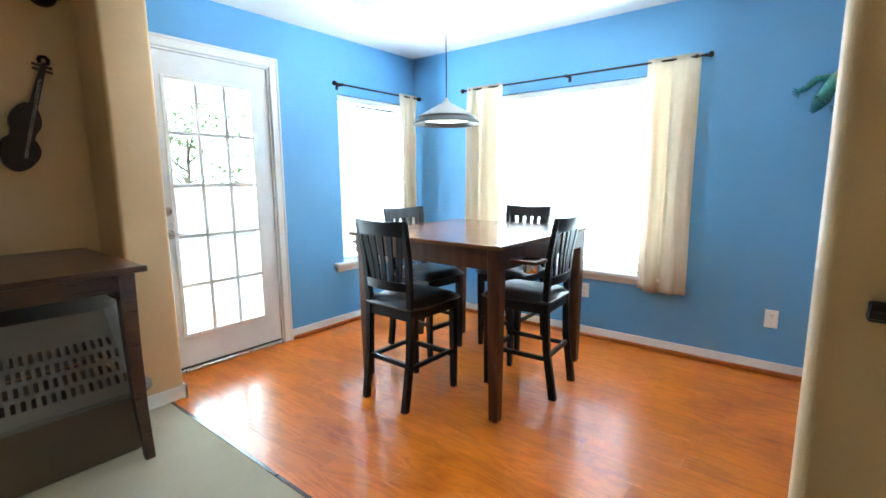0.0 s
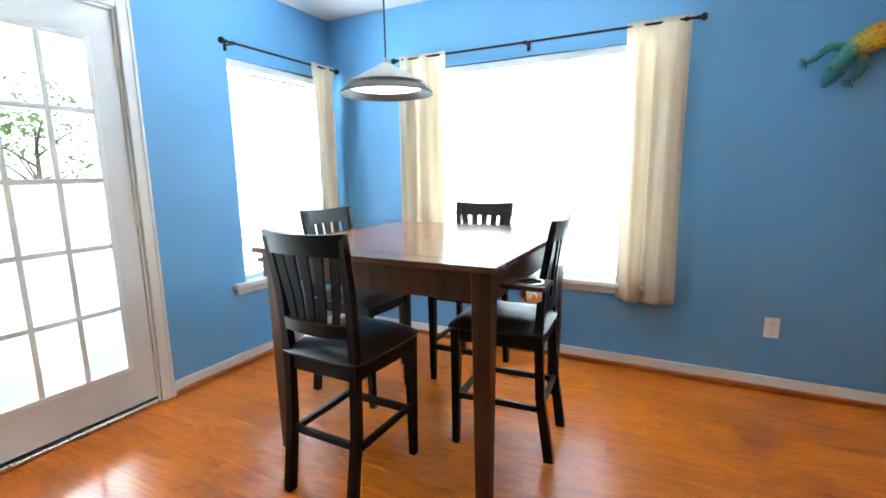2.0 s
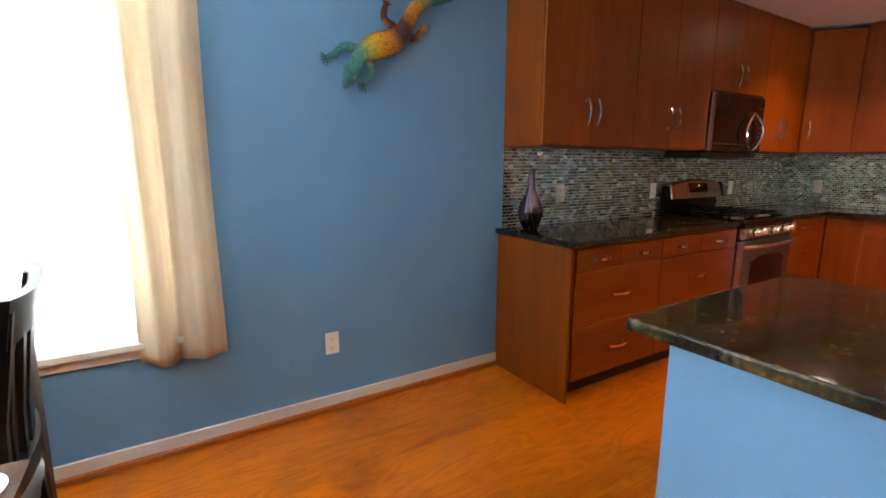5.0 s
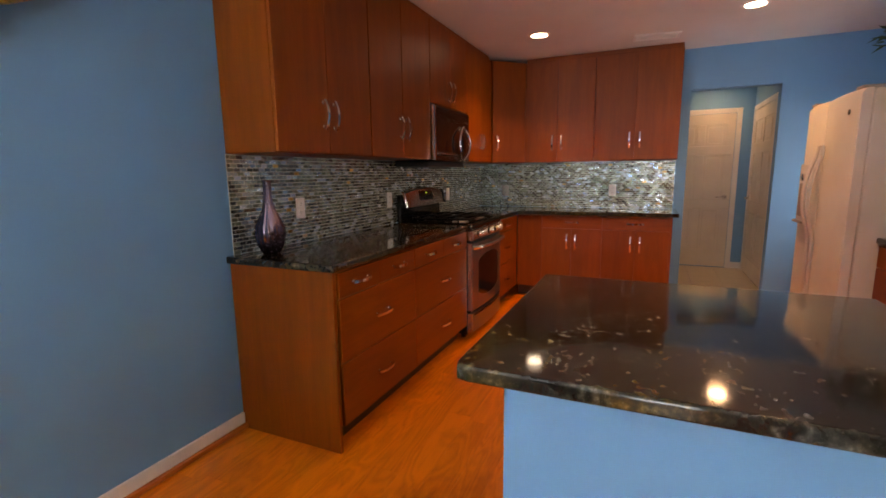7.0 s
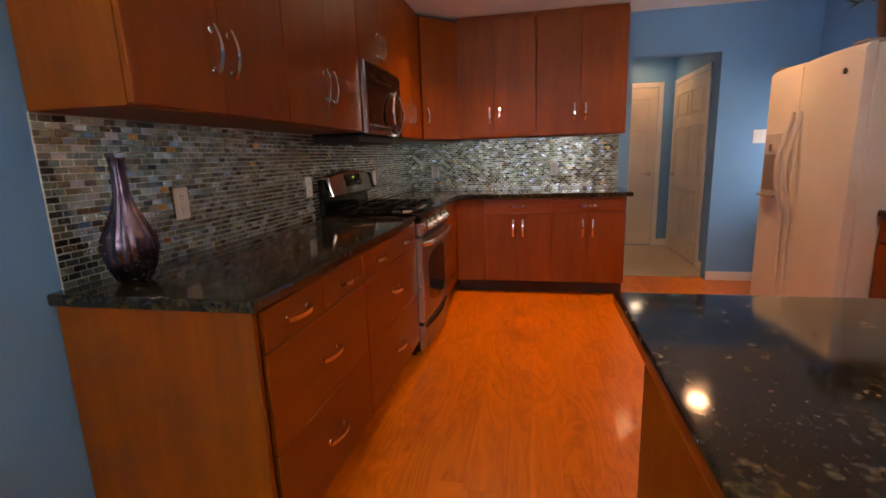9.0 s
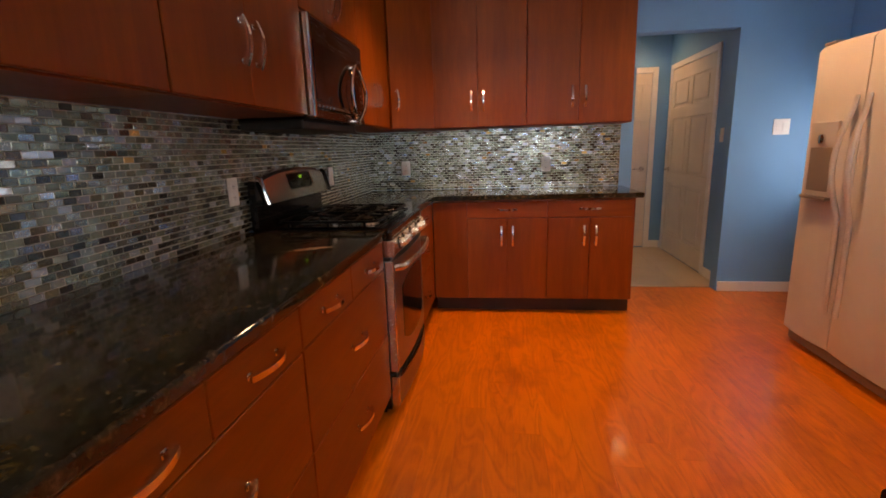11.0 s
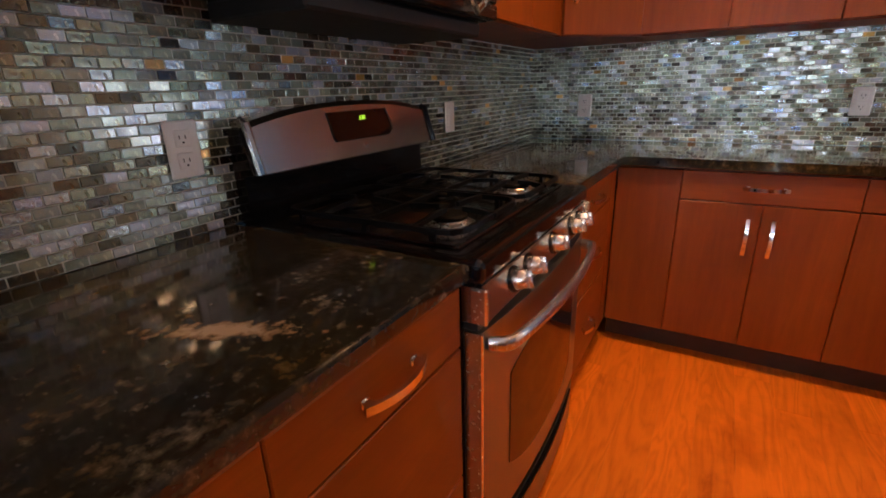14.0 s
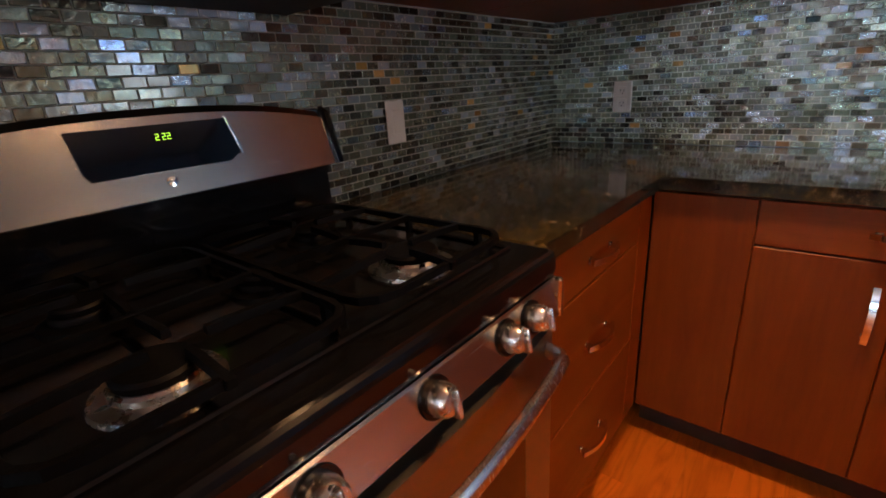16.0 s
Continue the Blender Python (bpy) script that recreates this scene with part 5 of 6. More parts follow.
def vent(x, y, rz):
    bm = boxes((-0.19, 0.19, -0.09, -0.07, -0.012, 0), (-0.19, 0.19, 0.07, 0.09, -0.012, 0), (-0.19, -0.17, -0.07, 0.07, -0.012, 0), (0.17, 0.19, -0.07, 0.07, -0.012, 0), bevel=0.002)
    for i in range(7):
        add_beam(bm, (-0.17, -0.06 + i * 0.02, -0.006), (0.17, -0.06 + i * 0.02, -0.006), 0.002, 0.014, side=(0, 1, 0.6))
    tagged(part("air_vent", bm, TRIM, None, pose(x, y, H, 0, 0, rz)), "white slatted air vent in the ceiling", "vent", "ceiling vents")


vent(5.19, 3.13, 97)
vent(-1.2, 3.63, 0)


# ---------------------------------------------------------------- pendant lamp
def pendant():
    root = base_empty("pendant_lamp", pose(-0.81, 3.878, 0), "lit pendant lamp with a grey conical shade over the table", "pendant lamp")
    bm = bmesh.new()
    add_sweep(bm, [(0, 0, 1.80), (0, 0, H - 0.02)], circle(0.004, 8), up=(0, 1, 0))
    part("cord", bm, RUBBER, root)
    bm = bmesh.new()
    add_lathe(bm, [(0.0, H - 0.035), (0.05, H - 0.03), (0.062, H), (0.0, H)], 24)
    part("canopy", bm, RIMMETAL, root, smooth=True)
    bm = bmesh.new()
    add_lathe(bm, [(0.010, 1.826), (0.016, 1.812), (0.018, 1.802), (0.034, 1.792), (0.182, 1.712), (0.187, 1.704), (0.180, 1.704), (0.032, 1.78), (0.010, 1.80)], 48)
    part("shade", bm, SHADEMAT, root, smooth=True)
    bm = bmesh.new()
    add_lathe(bm, [(0.182, 1.708), (0.190, 1.706), (0.190, 1.692), (0.224, 1.664), (0.226, 1.656), (0.220, 1.656), (0.184, 1.684), (0.176, 1.684), (0.176, 1.700)], 48)
    part("rim", bm, RIMMETAL, root, smooth=True, angle=30)
    bm = bmesh.new()
    add_lathe(bm, [(0.0, 1.676), (0.10, 1.678), (0.174, 1.688), (0.174, 1.700), (0.0, 1.70)], 40)
    part("diffuser", bm, DIFFUSER, root, smooth=True)


pendant()


# ---------------------------------------------------------------- curtains
def rod(name, m, length, mid, label):
    root = base_empty(name, m, label, "curtain rod")
    bm = bmesh.new()
    add_sweep(bm, [(0, 0, 0), (length, 0, 0)], circle(0.0075, 10))
    part("rod", bm, BRONZE, root, smooth=True)
    for x, s in ((0, -1), (length, 1)):
        bm = bmesh.new()
        add_lathe(bm, [(0.0, 0.0), (0.011, 0.0), (0.012, 0.010), (0.008, 0.014), (0.018, 0.022), (0.021, 0.034), (0.016, 0.046), (0.0, 0.050)], 16)
        part("finial", bm, BRONZE, root, pose(x, 0, 0, 0, 90 * s, 0), True)
    for x in [0.05, length - 0.05] + ([length / 2] if mid else []):
        bm = bmesh.new()
        add_beam(bm, (x, 0.078, -0.004), (x, 0.006, -0.004), 0.010, 0.010)
        add_box(bm, x - 0.012, x + 0.012, 0.073, 0.08, -0.035, 0.022, bevel=0.002)
        add_sweep(bm, [(x - 0.008, 0, 0), (x + 0.008, 0, 0)], circle(0.012, 10))
        part("bracket", bm, BRONZE, root)
    return root


rod("curtain_rod", pose(-1.40, 4.92, 2.083), 1.92, True, "dark bronze curtain rod with round finials")
rod("curtain_rod", pose(WX + 0.08, 3.965, 2.083, 0, 0, 90), 0.99, False, "dark bronze curtain rod with round finials")


def curtain(m, w, z0, folds, seed, gather, label):
    """A hanging panel of cloth; local x along the rod, hung from z = 0 down."""
    rng = random.Random(seed)
    root = base_empty("sheer_curtain", m, label, "curtain", "sheer curtains")
    nx, nz = 90, 36
    ph = [rng.uniform(0, 6.28) for _ in range(4)]
    bm = bmesh.new()
    rows = []
    for j in range(nz + 1):
        v = j / nz
        z = 0.022 - v * (0.022 - z0)
        row = []
        for i in range(nx + 1):
            u = i / nx
            amp = 0.012 + 0.030 * min(1, v * 4)
            warp = u + 0.035 * math.sin(6.28 * u * 1.3 + ph[0]) * (0.4 + v)
            y = amp * math.sin(6.28 * folds * warp + ph[1] + 0.5 * math.sin(3 * v + ph[2])) + 0.22 * amp * math.sin(6.28 * folds * 2.6 * warp + ph[3] + v)
            if v < 0.06:
                y *= 0.45
            x = w * (u - 0.5) * (1 - gather * math.sin(math.pi * min(1, v * 1.1)) * 0.5) + w * 0.5
            zz = z + (0.008 * math.sin(9 * u + ph[2]) if j == nz else 0)
            row.append(bm.verts.new((x, y, zz)))
        rows.append(row)
    for r0, r1 in zip(rows, rows[1:]):
        for i in range(nx):
            bm.faces.new([r0[i], r0[i + 1], r1[i + 1], r1[i]])
    cl = part("cloth", bm, CURTAIN, root, smooth=True, angle=180)
    sol = cl.modifiers.new("thickness", "SOLIDIFY")
    sol.thickness = 0.0012
    return root


curtain(pose(-1.375, 4.915, 2.083), 0.37, -1.63, 2.1, 5, 0.12, "cream sheer curtain panel hanging from the rod")
curtain(pose(0.165, 4.915, 2.083), 0.335, -1.615, 1.9, 9, 0.10, "cream sheer curtain panel hanging from the rod")
curtain(pose(WX + 0.085, 4.69, 2.083, 0, 0, 90), 0.26, -1.62, 1.6, 13, 0.05, "cream sheer curtain panel hanging from the rod")


# ---------------------------------------------------------------- table and chairs
def dining_table():
    x0, x1, y0, y1, zt = -1.175, -0.030, 3.312, 4.490, 0.965
    root = base_empty("dining_table", pose(x0, y0, 0), "square counter-height brown wood dining table", "table")
    w, d = x1 - x0, y1 - y0
    # top in four border boards and two centre leaves
    b = 0.105
    tops = [((0, w, 0, b), TABLEWOOD), ((0, w, d - b, d), TABLEWOOD), ((0, b, b, d - b), TABLEWOOD), ((w - b, w, b, d - b), TABLEWOOD), ((b, w - b, b, d / 2), TABLEWOOD), ((b, w - b, d / 2, d - b), TABLEWOOD)]
    for (a, c, e, f), mt in tops:
        bm = bmesh.new()
        add_box(bm, a + 0.0008, c - 0.0008, e + 0.0008, f - 0.0008, zt - 0.022, zt, bevel=0.0018)
        part("top_board", bm, mt, root)
    part("apron", boxes((0.03, w - 0.03, 0.03, 0.052, zt - 0.135, zt - 0.0225), (0.03, w - 0.03, d - 0.052, d - 0.03, zt - 0.135, zt - 0.0225), (0.03, 0.052, 0.052, d - 0.052, zt - 0.135, zt - 0.0225), (w - 0.052, w - 0.03, 0.052, d - 0.052, zt - 0.135, zt - 0.0225), bevel=0.002), TABLELEG, root)
    for x in (0.085, w - 0.066):
        for y in (0.062, d - 0.062):
            bm = bmesh.new()
            add_box(bm, x - 0.037, x + 0.037, y - 0.037, y + 0.037, 0.002, zt - 0.024, bevel=0.004)
            for v in bm.verts:
                k = 1 - 0.28 * (1 - v.co.z / zt)
                v.co.x, v.co.y = x + (v.co.x - x) * k, y + (v.co.y - y) * k
            part("leg", bm, TABLELEG, root)
    for x, s, y in ((w, 1, 0.180), (0, -1, 0.20), (0, -1, 0.96)):
        bm = bmesh.new()
        cx, r = x + s * 0.068, 0.042
        n = 24
        ring = [(cx + r * math.cos(2 * math.pi * i / n), y + r * math.sin(2 * math.pi * i / n)) for i in range(n)]
        rect = []
        for px, py in ring:
            dx, dy = px - cx, py - y
            k = min(0.062 / max(abs(dx), 1e-6), 0.066 / max(abs(dy), 1e-6))
            rect.append((cx + dx * k, y + dy * k))
        lo_i = [bm.verts.new((*p, 0.868)) for p in ring]
        hi_i = [bm.verts.new((*p, 0.884)) for p in ring]
        lo_o = [bm.verts.new((*p, 0.868)) for p in rect]
        hi_o = [bm.verts.new((*p, 0.884)) for p in rect]
        for i in range(n):
            j = (i + 1) % n
            bm.faces.new([lo_i[i], lo_i[j], lo_o[j], lo_o[i]])
            bm.faces.new([hi_i[i], hi_i[j], hi_o[j], hi_o[i]])
            bm.faces.new([lo_o[i], lo_o[j], hi_o[j], hi_o[i]])
            bm.faces.new([lo_i[i], lo_i[j], hi_i[j], hi_i[i]])
        add_box(bm, x - s * 0.10, x + s * 0.006, y - 0.062, y + 0.062, 0.868, 0.884)
        part("cup_holder_shelf", bm, TABLELEG, root)
        bm = bmesh.new()
        add_lathe(bm, [(0.0, 0.818), (0.038, 0.818), (0.040, 0.822), (0.041, 0.884), (0.050, 0.885), (0.050, 0.888), (0.039, 0.888), (0.038, 0.824), (0.0, 0.822)], 32, centre=(cx, y, 0))
        part("cup", bm, CHROME, root, smooth=True, label="polished steel cup holder")


dining_table()


def chair():
    """Counter chair; local +y is the way it faces, origin on the floor under the seat's middle."""
    root = base_empty("dining_chair", pose(0, 0, 0), "dark espresso wood counter chair with black leather seat", "chair", "chairs round the table")
    sz, w, d = 0.60, 0.37, 0.42
    hx, fy, ry = w / 2 - 0.02, d / 2 - 0.02, -d / 2 + 0.02
    for s in (-1, 1):
        bm = bmesh.new()
        add_beam(bm, (s * (hx - 0.003), fy + 0.005, 0.0), (s * hx, fy, sz - 0.03), 0.030, 0.030, 0.042, 0.042)
        part("front_leg", bm, ESPRESSO, root)
        bm = bmesh.new()
        pts = [(s * (hx - 0.005), ry - 0.055, 0.0), (s * hx, ry - 0.012, 0.30), (s * hx, ry, 0.60), (s * (hx + 0.006), ry - 0.018, 0.85), (s * (hx + 0.014), ry - 0.056, 1.06)]
        add_sweep(bm, pts, lambda u: [(-0.016, -0.021 + 0.007 * u), (0.016, -0.021 + 0.007 * u), (0.016, 0.021 - 0.007 * u), (-0.016, 0.021 - 0.007 * u)], up=(0, 1, 0))
        part("back_post", bm, ESPRESSO, root)
    rail = boxes((-hx, hx, fy - 0.012, fy + 0.012, sz - 0.085, sz - 0.022), (-hx, hx, ry - 0.012, ry + 0.012, sz - 0.085, sz - 0.022), (-hx - 0.012, -hx + 0.012, ry, fy, sz - 0.085, sz - 0.022), (hx - 0.012, hx + 0.012, ry, fy, sz - 0.085, sz - 0.022), bevel=0.002)
    part("seat_frame", rail, ESPRESSO, root)
    bm = bmesh.new()
    nx = 12
    rows = []
    for j in range(nx + 1):
        row = []
        for i in range(nx + 1):
            u, v = i / nx * 2 - 1, j / nx * 2 - 1
            e = (1 - abs(u) ** 5) * (1 - abs(v) ** 5)
            ww = (w / 2 + 0.016 + 0.008 * v) * (1 - 0.045 * abs(v) ** 6)
            dd = (d / 2 + 0.014) * (1 - 0.045 * abs(u) ** 6)
            crease = 0.0018 * math.sin(9 * u + 4 * v) * math.sin(7 * v - 3 * u)
            row.append(bm.verts.new((u * ww, v * dd + 0.005, sz - 0.012 + (0.046 + crease) * e ** 0.6)))
        rows.append(row)
    for r0, r1 in zip(rows, rows[1:]):
        for i in range(nx):
            bm.faces.new([r0[i], r0[i + 1], r1[i + 1], r1[i]])
    edge = [e for e in bm.edges if e.is_boundary]
    ext = bmesh.ops.extrude_edge_only(bm, edges=edge)
    for v in [g for g in ext["geom"] if isinstance(g, bmesh.types.BMVert)]:
        v.co.z = sz - 0.024
        v.co.x *= 0.97
        v.co.y *= 0.97
    part("seat", bm, LEATHER, root, smooth=True, angle=60, label="black leather seat pad")
    # curved top rail and lower back rail
    for z0, z1, y0, y1, ex, nm in ((0.992, 1.070, ry - 0.042, ry - 0.058, 0.020, "top_rail"), (0.685, 0.735, ry - 0.012, ry - 0.016, 0.004, "lower_rail")):
        bm = bmesh.new()
        n, rows = 10, []
        for i in range(n + 1):
            u = i / n * 2 - 1
            bow = -0.022 * (1 - u * u)
            lift = 0.010 * (u * u) if nm == "top_rail" else 0.0
            x = u * (hx + ex + (0.012 if nm == "top_rail" else -0.014))
            rows.append([bm.verts.new(p) for p in ((x, y0 + bow + 0.011, z0), (x, y1 + bow + 0.011, z1 + lift), (x, y1 + bow - 0.011, z1 + lift), (x, y0 + bow - 0.011, z0))])
        for r0, r1 in zip(rows, rows[1:]):
            for j in range(4):
                bm.faces.new([r0[j], r0[(j + 1) % 4], r1[(j + 1) % 4], r1[j]])
        bm.faces.new(rows[0])
        bm.faces.new(rows[-1])
        part(nm, bm, ESPRESSO, root, smooth=True, angle=35)
    for i in range(5):
        u = (i - 2) / 2
        bm = bmesh.new()
        xb, xt = u * (hx - 0.065), u * (hx - 0.028)
        bow = -0.020 * (1 - (u * 0.8) ** 2)
        pts = [(xb, ry - 0.013 + bow, 0.72), (xb + (xt - xb) * 0.4, ry - 0.020 + bow, 0.83), (xt, ry - 0.043 + bow, 1.0)]
        add_sweep(bm, pts, lambda k: [(-0.014 - 0.007 * k, -0.005), (0.014 + 0.007 * k, -0.005), (0.014 + 0.007 * k, 0.005), (-0.014 - 0.007 * k, 0.005)], up=(0, 1, 0))
        part("back_slat", bm, ESPRESSO, root)
    for a, b2, h in (((-hx, fy + 0.003, 0.215), (hx, fy + 0.003, 0.215), 0.032), ((-hx, ry - 0.016, 0.26), (hx, ry - 0.016, 0.26), 0.026)):
        bm = bmesh.new()
        add_beam(bm, a, b2, h, 0.020, side=(0, 0, 1))
        part("stretcher", bm, ESPRESSO, root)
    for s in (-1, 1):
        bm = bmesh.new()
        add_beam(bm, (s * hx, fy, 0.245), (s * hx, ry - 0.016, 0.245), 0.026, 0.018, side=(0, 0, 1))
        part("stretcher", bm, ESPRESSO, root)
    return root


first = chair()
CH = [(-0.695, 3.385, -1.0), (-0.208, 3.925, 94.0), (-0.65, 4.50, 180.0), (-1.125, 4.02, -95.0)]
first.matrix_basis = pose(CH[0][0], CH[0][1], 0, 0, 0, CH[0][2])
for x, y, a in CH[1:]:
    copy_thing(first, pose(x, y, 0, 0, 0, a))


# ---------------------------------------------------------------- wall sculpture
def lizard():
    """Tin lizard climbing down the wall; local x from nose to tail, local z across, -y out of the wall."""
    root = base_empty("wall_sculpture", pose(1.095, 4.965, 1.667, 0, -44, 0), "painted tin lizard sculpture in teal, gold and maroon", "sculpture")
    bm = bmesh.new()
    spine = [(0.0, 0.0), (0.035, 0.008), (0.085, 0.024), (0.13, 0.040), (0.18, 0.052), (0.235, 0.042), (0.30, 0.018), (0.37, -0.010), (0.435, -0.014), (0.50, 0.010), (0.565, 0.028), (0.635, 0.020), (0.70, -0.020), (0.775, -0.060), (0.84, -0.075)]
    rad = [0.010, 0.030, 0.046, 0.036, 0.040, 0.056, 0.062, 0.056, 0.046, 0.038, 0.034, 0.028, 0.022, 0.014, 0.005]
    sec = lambda k: circle(rad[min(int(round(k * 14)), 14)], 12, 0.55)
    add_sweep(bm, [(x, -0.036, z) for x, z in spine], sec, up=(0, 1, 0))
    for sz in (-0.024, 0.030):
        add_lathe(bm, [(0.0, -0.012), (0.010, -0.006), (0.012, 0.0), (0.010, 0.006), (0.0, 0.012)], 10, centre=(0.072, -0.058, 0.022 + sz))
    part("body", bm, LIZARD, root, smooth=True, angle=80)
    for pts in ([(0.200, 0.066), (0.165, 0.112), (0.142, 0.130), (0.105, 0.132), (0.077, 0.131), (0.045, 0.142)], [(0.196, 0.018), (0.190, -0.020), (0.172, -0.046), (0.135, -0.056), (0.100, -0.060)], [(0.422, 0.025), (0.408, 0.065), (0.407, 0.095), (0.432, 0.118), (0.458, 0.131)], [(0.450, -0.040), (0.470, -0.068), (0.490, -0.078), (0.520, -0.075), (0.548, -0.073)]):
        bm = bmesh.new()
        add_sweep(bm, [(x, -0.016, z) for x, z in pts], lambda u: circle(0.024 - 0.010 * u, 8, 0.7), up=(0, 1, 0))
        x, z = pts[-1]
        dx, dz = x - pts[-2][0], z - pts[-2][1]
        base = math.atan2(dz, dx)
        for k in range(-2, 3):
            a = base + k * 0.5
            add_sweep(bm, [(x, -0.012, z), (x + 0.020 * math.cos(a), -0.013, z + 0.020 * math.sin(a)), (x + 0.036 * math.cos(a), -0.008, z + 0.036 * math.sin(a))], lambda u: circle(0.006 - 0.003 * u, 6), up=(0, 1, 0))
        part("leg", bm, LIZARD, root, smooth=True, angle=80)


lizard()


# ---------------------------------------------------------------- living room corner
def console_table():
    x0, x1, y0, y1, zt = WX + 0.01, -1.165, 0.75, 2.150, 0.925
    root = base_empty("console_table", pose(0, 0, 0), "dark walnut console table against the beige wall", "table")
    bm = bmesh.new()
    add_box(bm, x0, x1, y0, y1, zt - 0.028, zt, bevel=0.007, seg=2)
    part("top", bm, CONSOLE, root)
    i = 0.05
    part("apron", boxes((x0 + 0.02, x1 - i, y0 + i, y0 + i + 0.02, zt - 0.11, zt - 0.029), (x0 + 0.02, x1 - i, y1 - i - 0.02, y1 - i, zt - 0.11, zt - 0.029), (x1 - i - 0.02, x1 - i, y0 + i, y1 - i, zt - 0.11, zt - 0.029), bevel=0.002), CONSOLE, root)
    for x, sx in ((x0 + 0.05, 0.0), (x1 - 0.075, 1.0)):
        for y, sy in ((y0 + 0.075, -1.0), (y1 - 0.075, 1.0)):
            bm = bmesh.new()
            pts = [(x, y, zt - 0.03), (x + sx * 0.002, y + sy * 0.0, 0.55), (x + sx * 0.012, y + sy * 0.004, 0.25), (x + sx * 0.035, y + sy * 0.012, 0.004)]
            add_sweep(bm, pts, lambda u: [(-0.033 + 0.014 * u, -0.033 + 0.014 * u), (0.033 - 0.014 * u, -0.033 + 0.014 * u), (0.033 - 0.014 * u, 0.033 - 0.014 * u), (-0.033 + 0.014 * u, 0.033 - 0.014 * u)], up=(0, 1, 0))
            part("leg", bm, CONSOLE, root)


console_table()


def storage_bin():
    root = base_empty("storage_bin", pose(-1.65, 1.72, 0.004), "dark brown storage bin under the console table", "bin")
    bm = bmesh.new()
    add_box(bm, -0.30, 0.36, -0.52, 0.40, 0.0, 0.30, bevel=0.02, seg=2)
    for v in bm.verts:
        k = 0.94 + 0.06 * v.co.z / 0.30
        v.co.x *= k
        v.co.y *= k
    part("tub", bm, BIN, root, smooth=True)


storage_bin()


def laundry_basket():
    """Upside-down perforated basket resting on the bin."""
    root = base_empty("laundry_basket", pose(-1.62, 1.70, 0.306), "grey-white plastic laundry basket turned upside down", "basket")
    hx0, hy0, hx1, hy1, h = 0.35, 0.46, 0.28, 0.40, 0.42
    def ring(z):
        u = z / h
        hx, hy = hx0 + (hx1 - hx0) * u, hy0 + (hy1 - hy0) * u
        r = 0.09
        pts = []
        for cx, cy, a0 in ((hx - r, -hy + r, -90), (hx - r, hy - r, 0), (-hx + r, hy - r, 90), (-hx + r, -hy + r, 180)):
            pts += [(cx + r * math.cos(radians(a0 + a)), cy + r * math.sin(radians(a0 + a)), z) for a in (0, 30, 60, 90)]
        out = []
        n = len(pts)
        for i in range(n):
            a, b2 = Vector(pts[i]), Vector(pts[(i + 1) % n])
            k = max(1, int(round((b2 - a).length / 0.034)))
            k = k if (b2 - a).length > 0.06 else 1
            out.append((a, b2, k))
        return out
    bm = bmesh.new()
    levels = [0.0, 0.045, 0.072, 0.112, 0.132, 0.172, 0.192, 0.232, 0.252, 0.292, 0.36, h]
    base = ring(0.0)
    counts = [k for _, _, k in base]
    loops = []
    for z in levels:
        row = []
        for (a, b2, _), k in zip(ring(z), counts):
            for i in range(k * 2):
                row.append(bm.verts.new(a + (b2 - a) * (i / (k * 2))))
        loops.append(row)
    n = len(loops[0])
    wide = []
    for k in counts:
        wide += [k > 1] * (k * 2)
    for j in range(len(levels) - 1):
        for i in range(n):
            hole = j in (2, 4, 6, 8) and wide[i] and (i + (j // 2)) % 2 == 0
            if not hole:
                bm.faces.new([loops[j][i], loops[j][(i + 1) % n], loops[j + 1][(i + 1) % n], loops[j + 1][i]])
    bm.faces.new(loops[-1])
    ob = part("shell", bm, BASKET, root)
    sol = ob.modifiers.new("thickness", "SOLIDIFY")
    sol.thickness = 0.004
    bm = bmesh.new()
    path = [a for a, _, _ in ring(0.008)]
    add_sweep(bm, path, [(-0.012, -0.008), (0.018, -0.006), (0.018, 0.006), (-0.012, 0.006)], closed=True)
    part("rim", bm, BASKET, root, smooth=True)


laundry_basket()


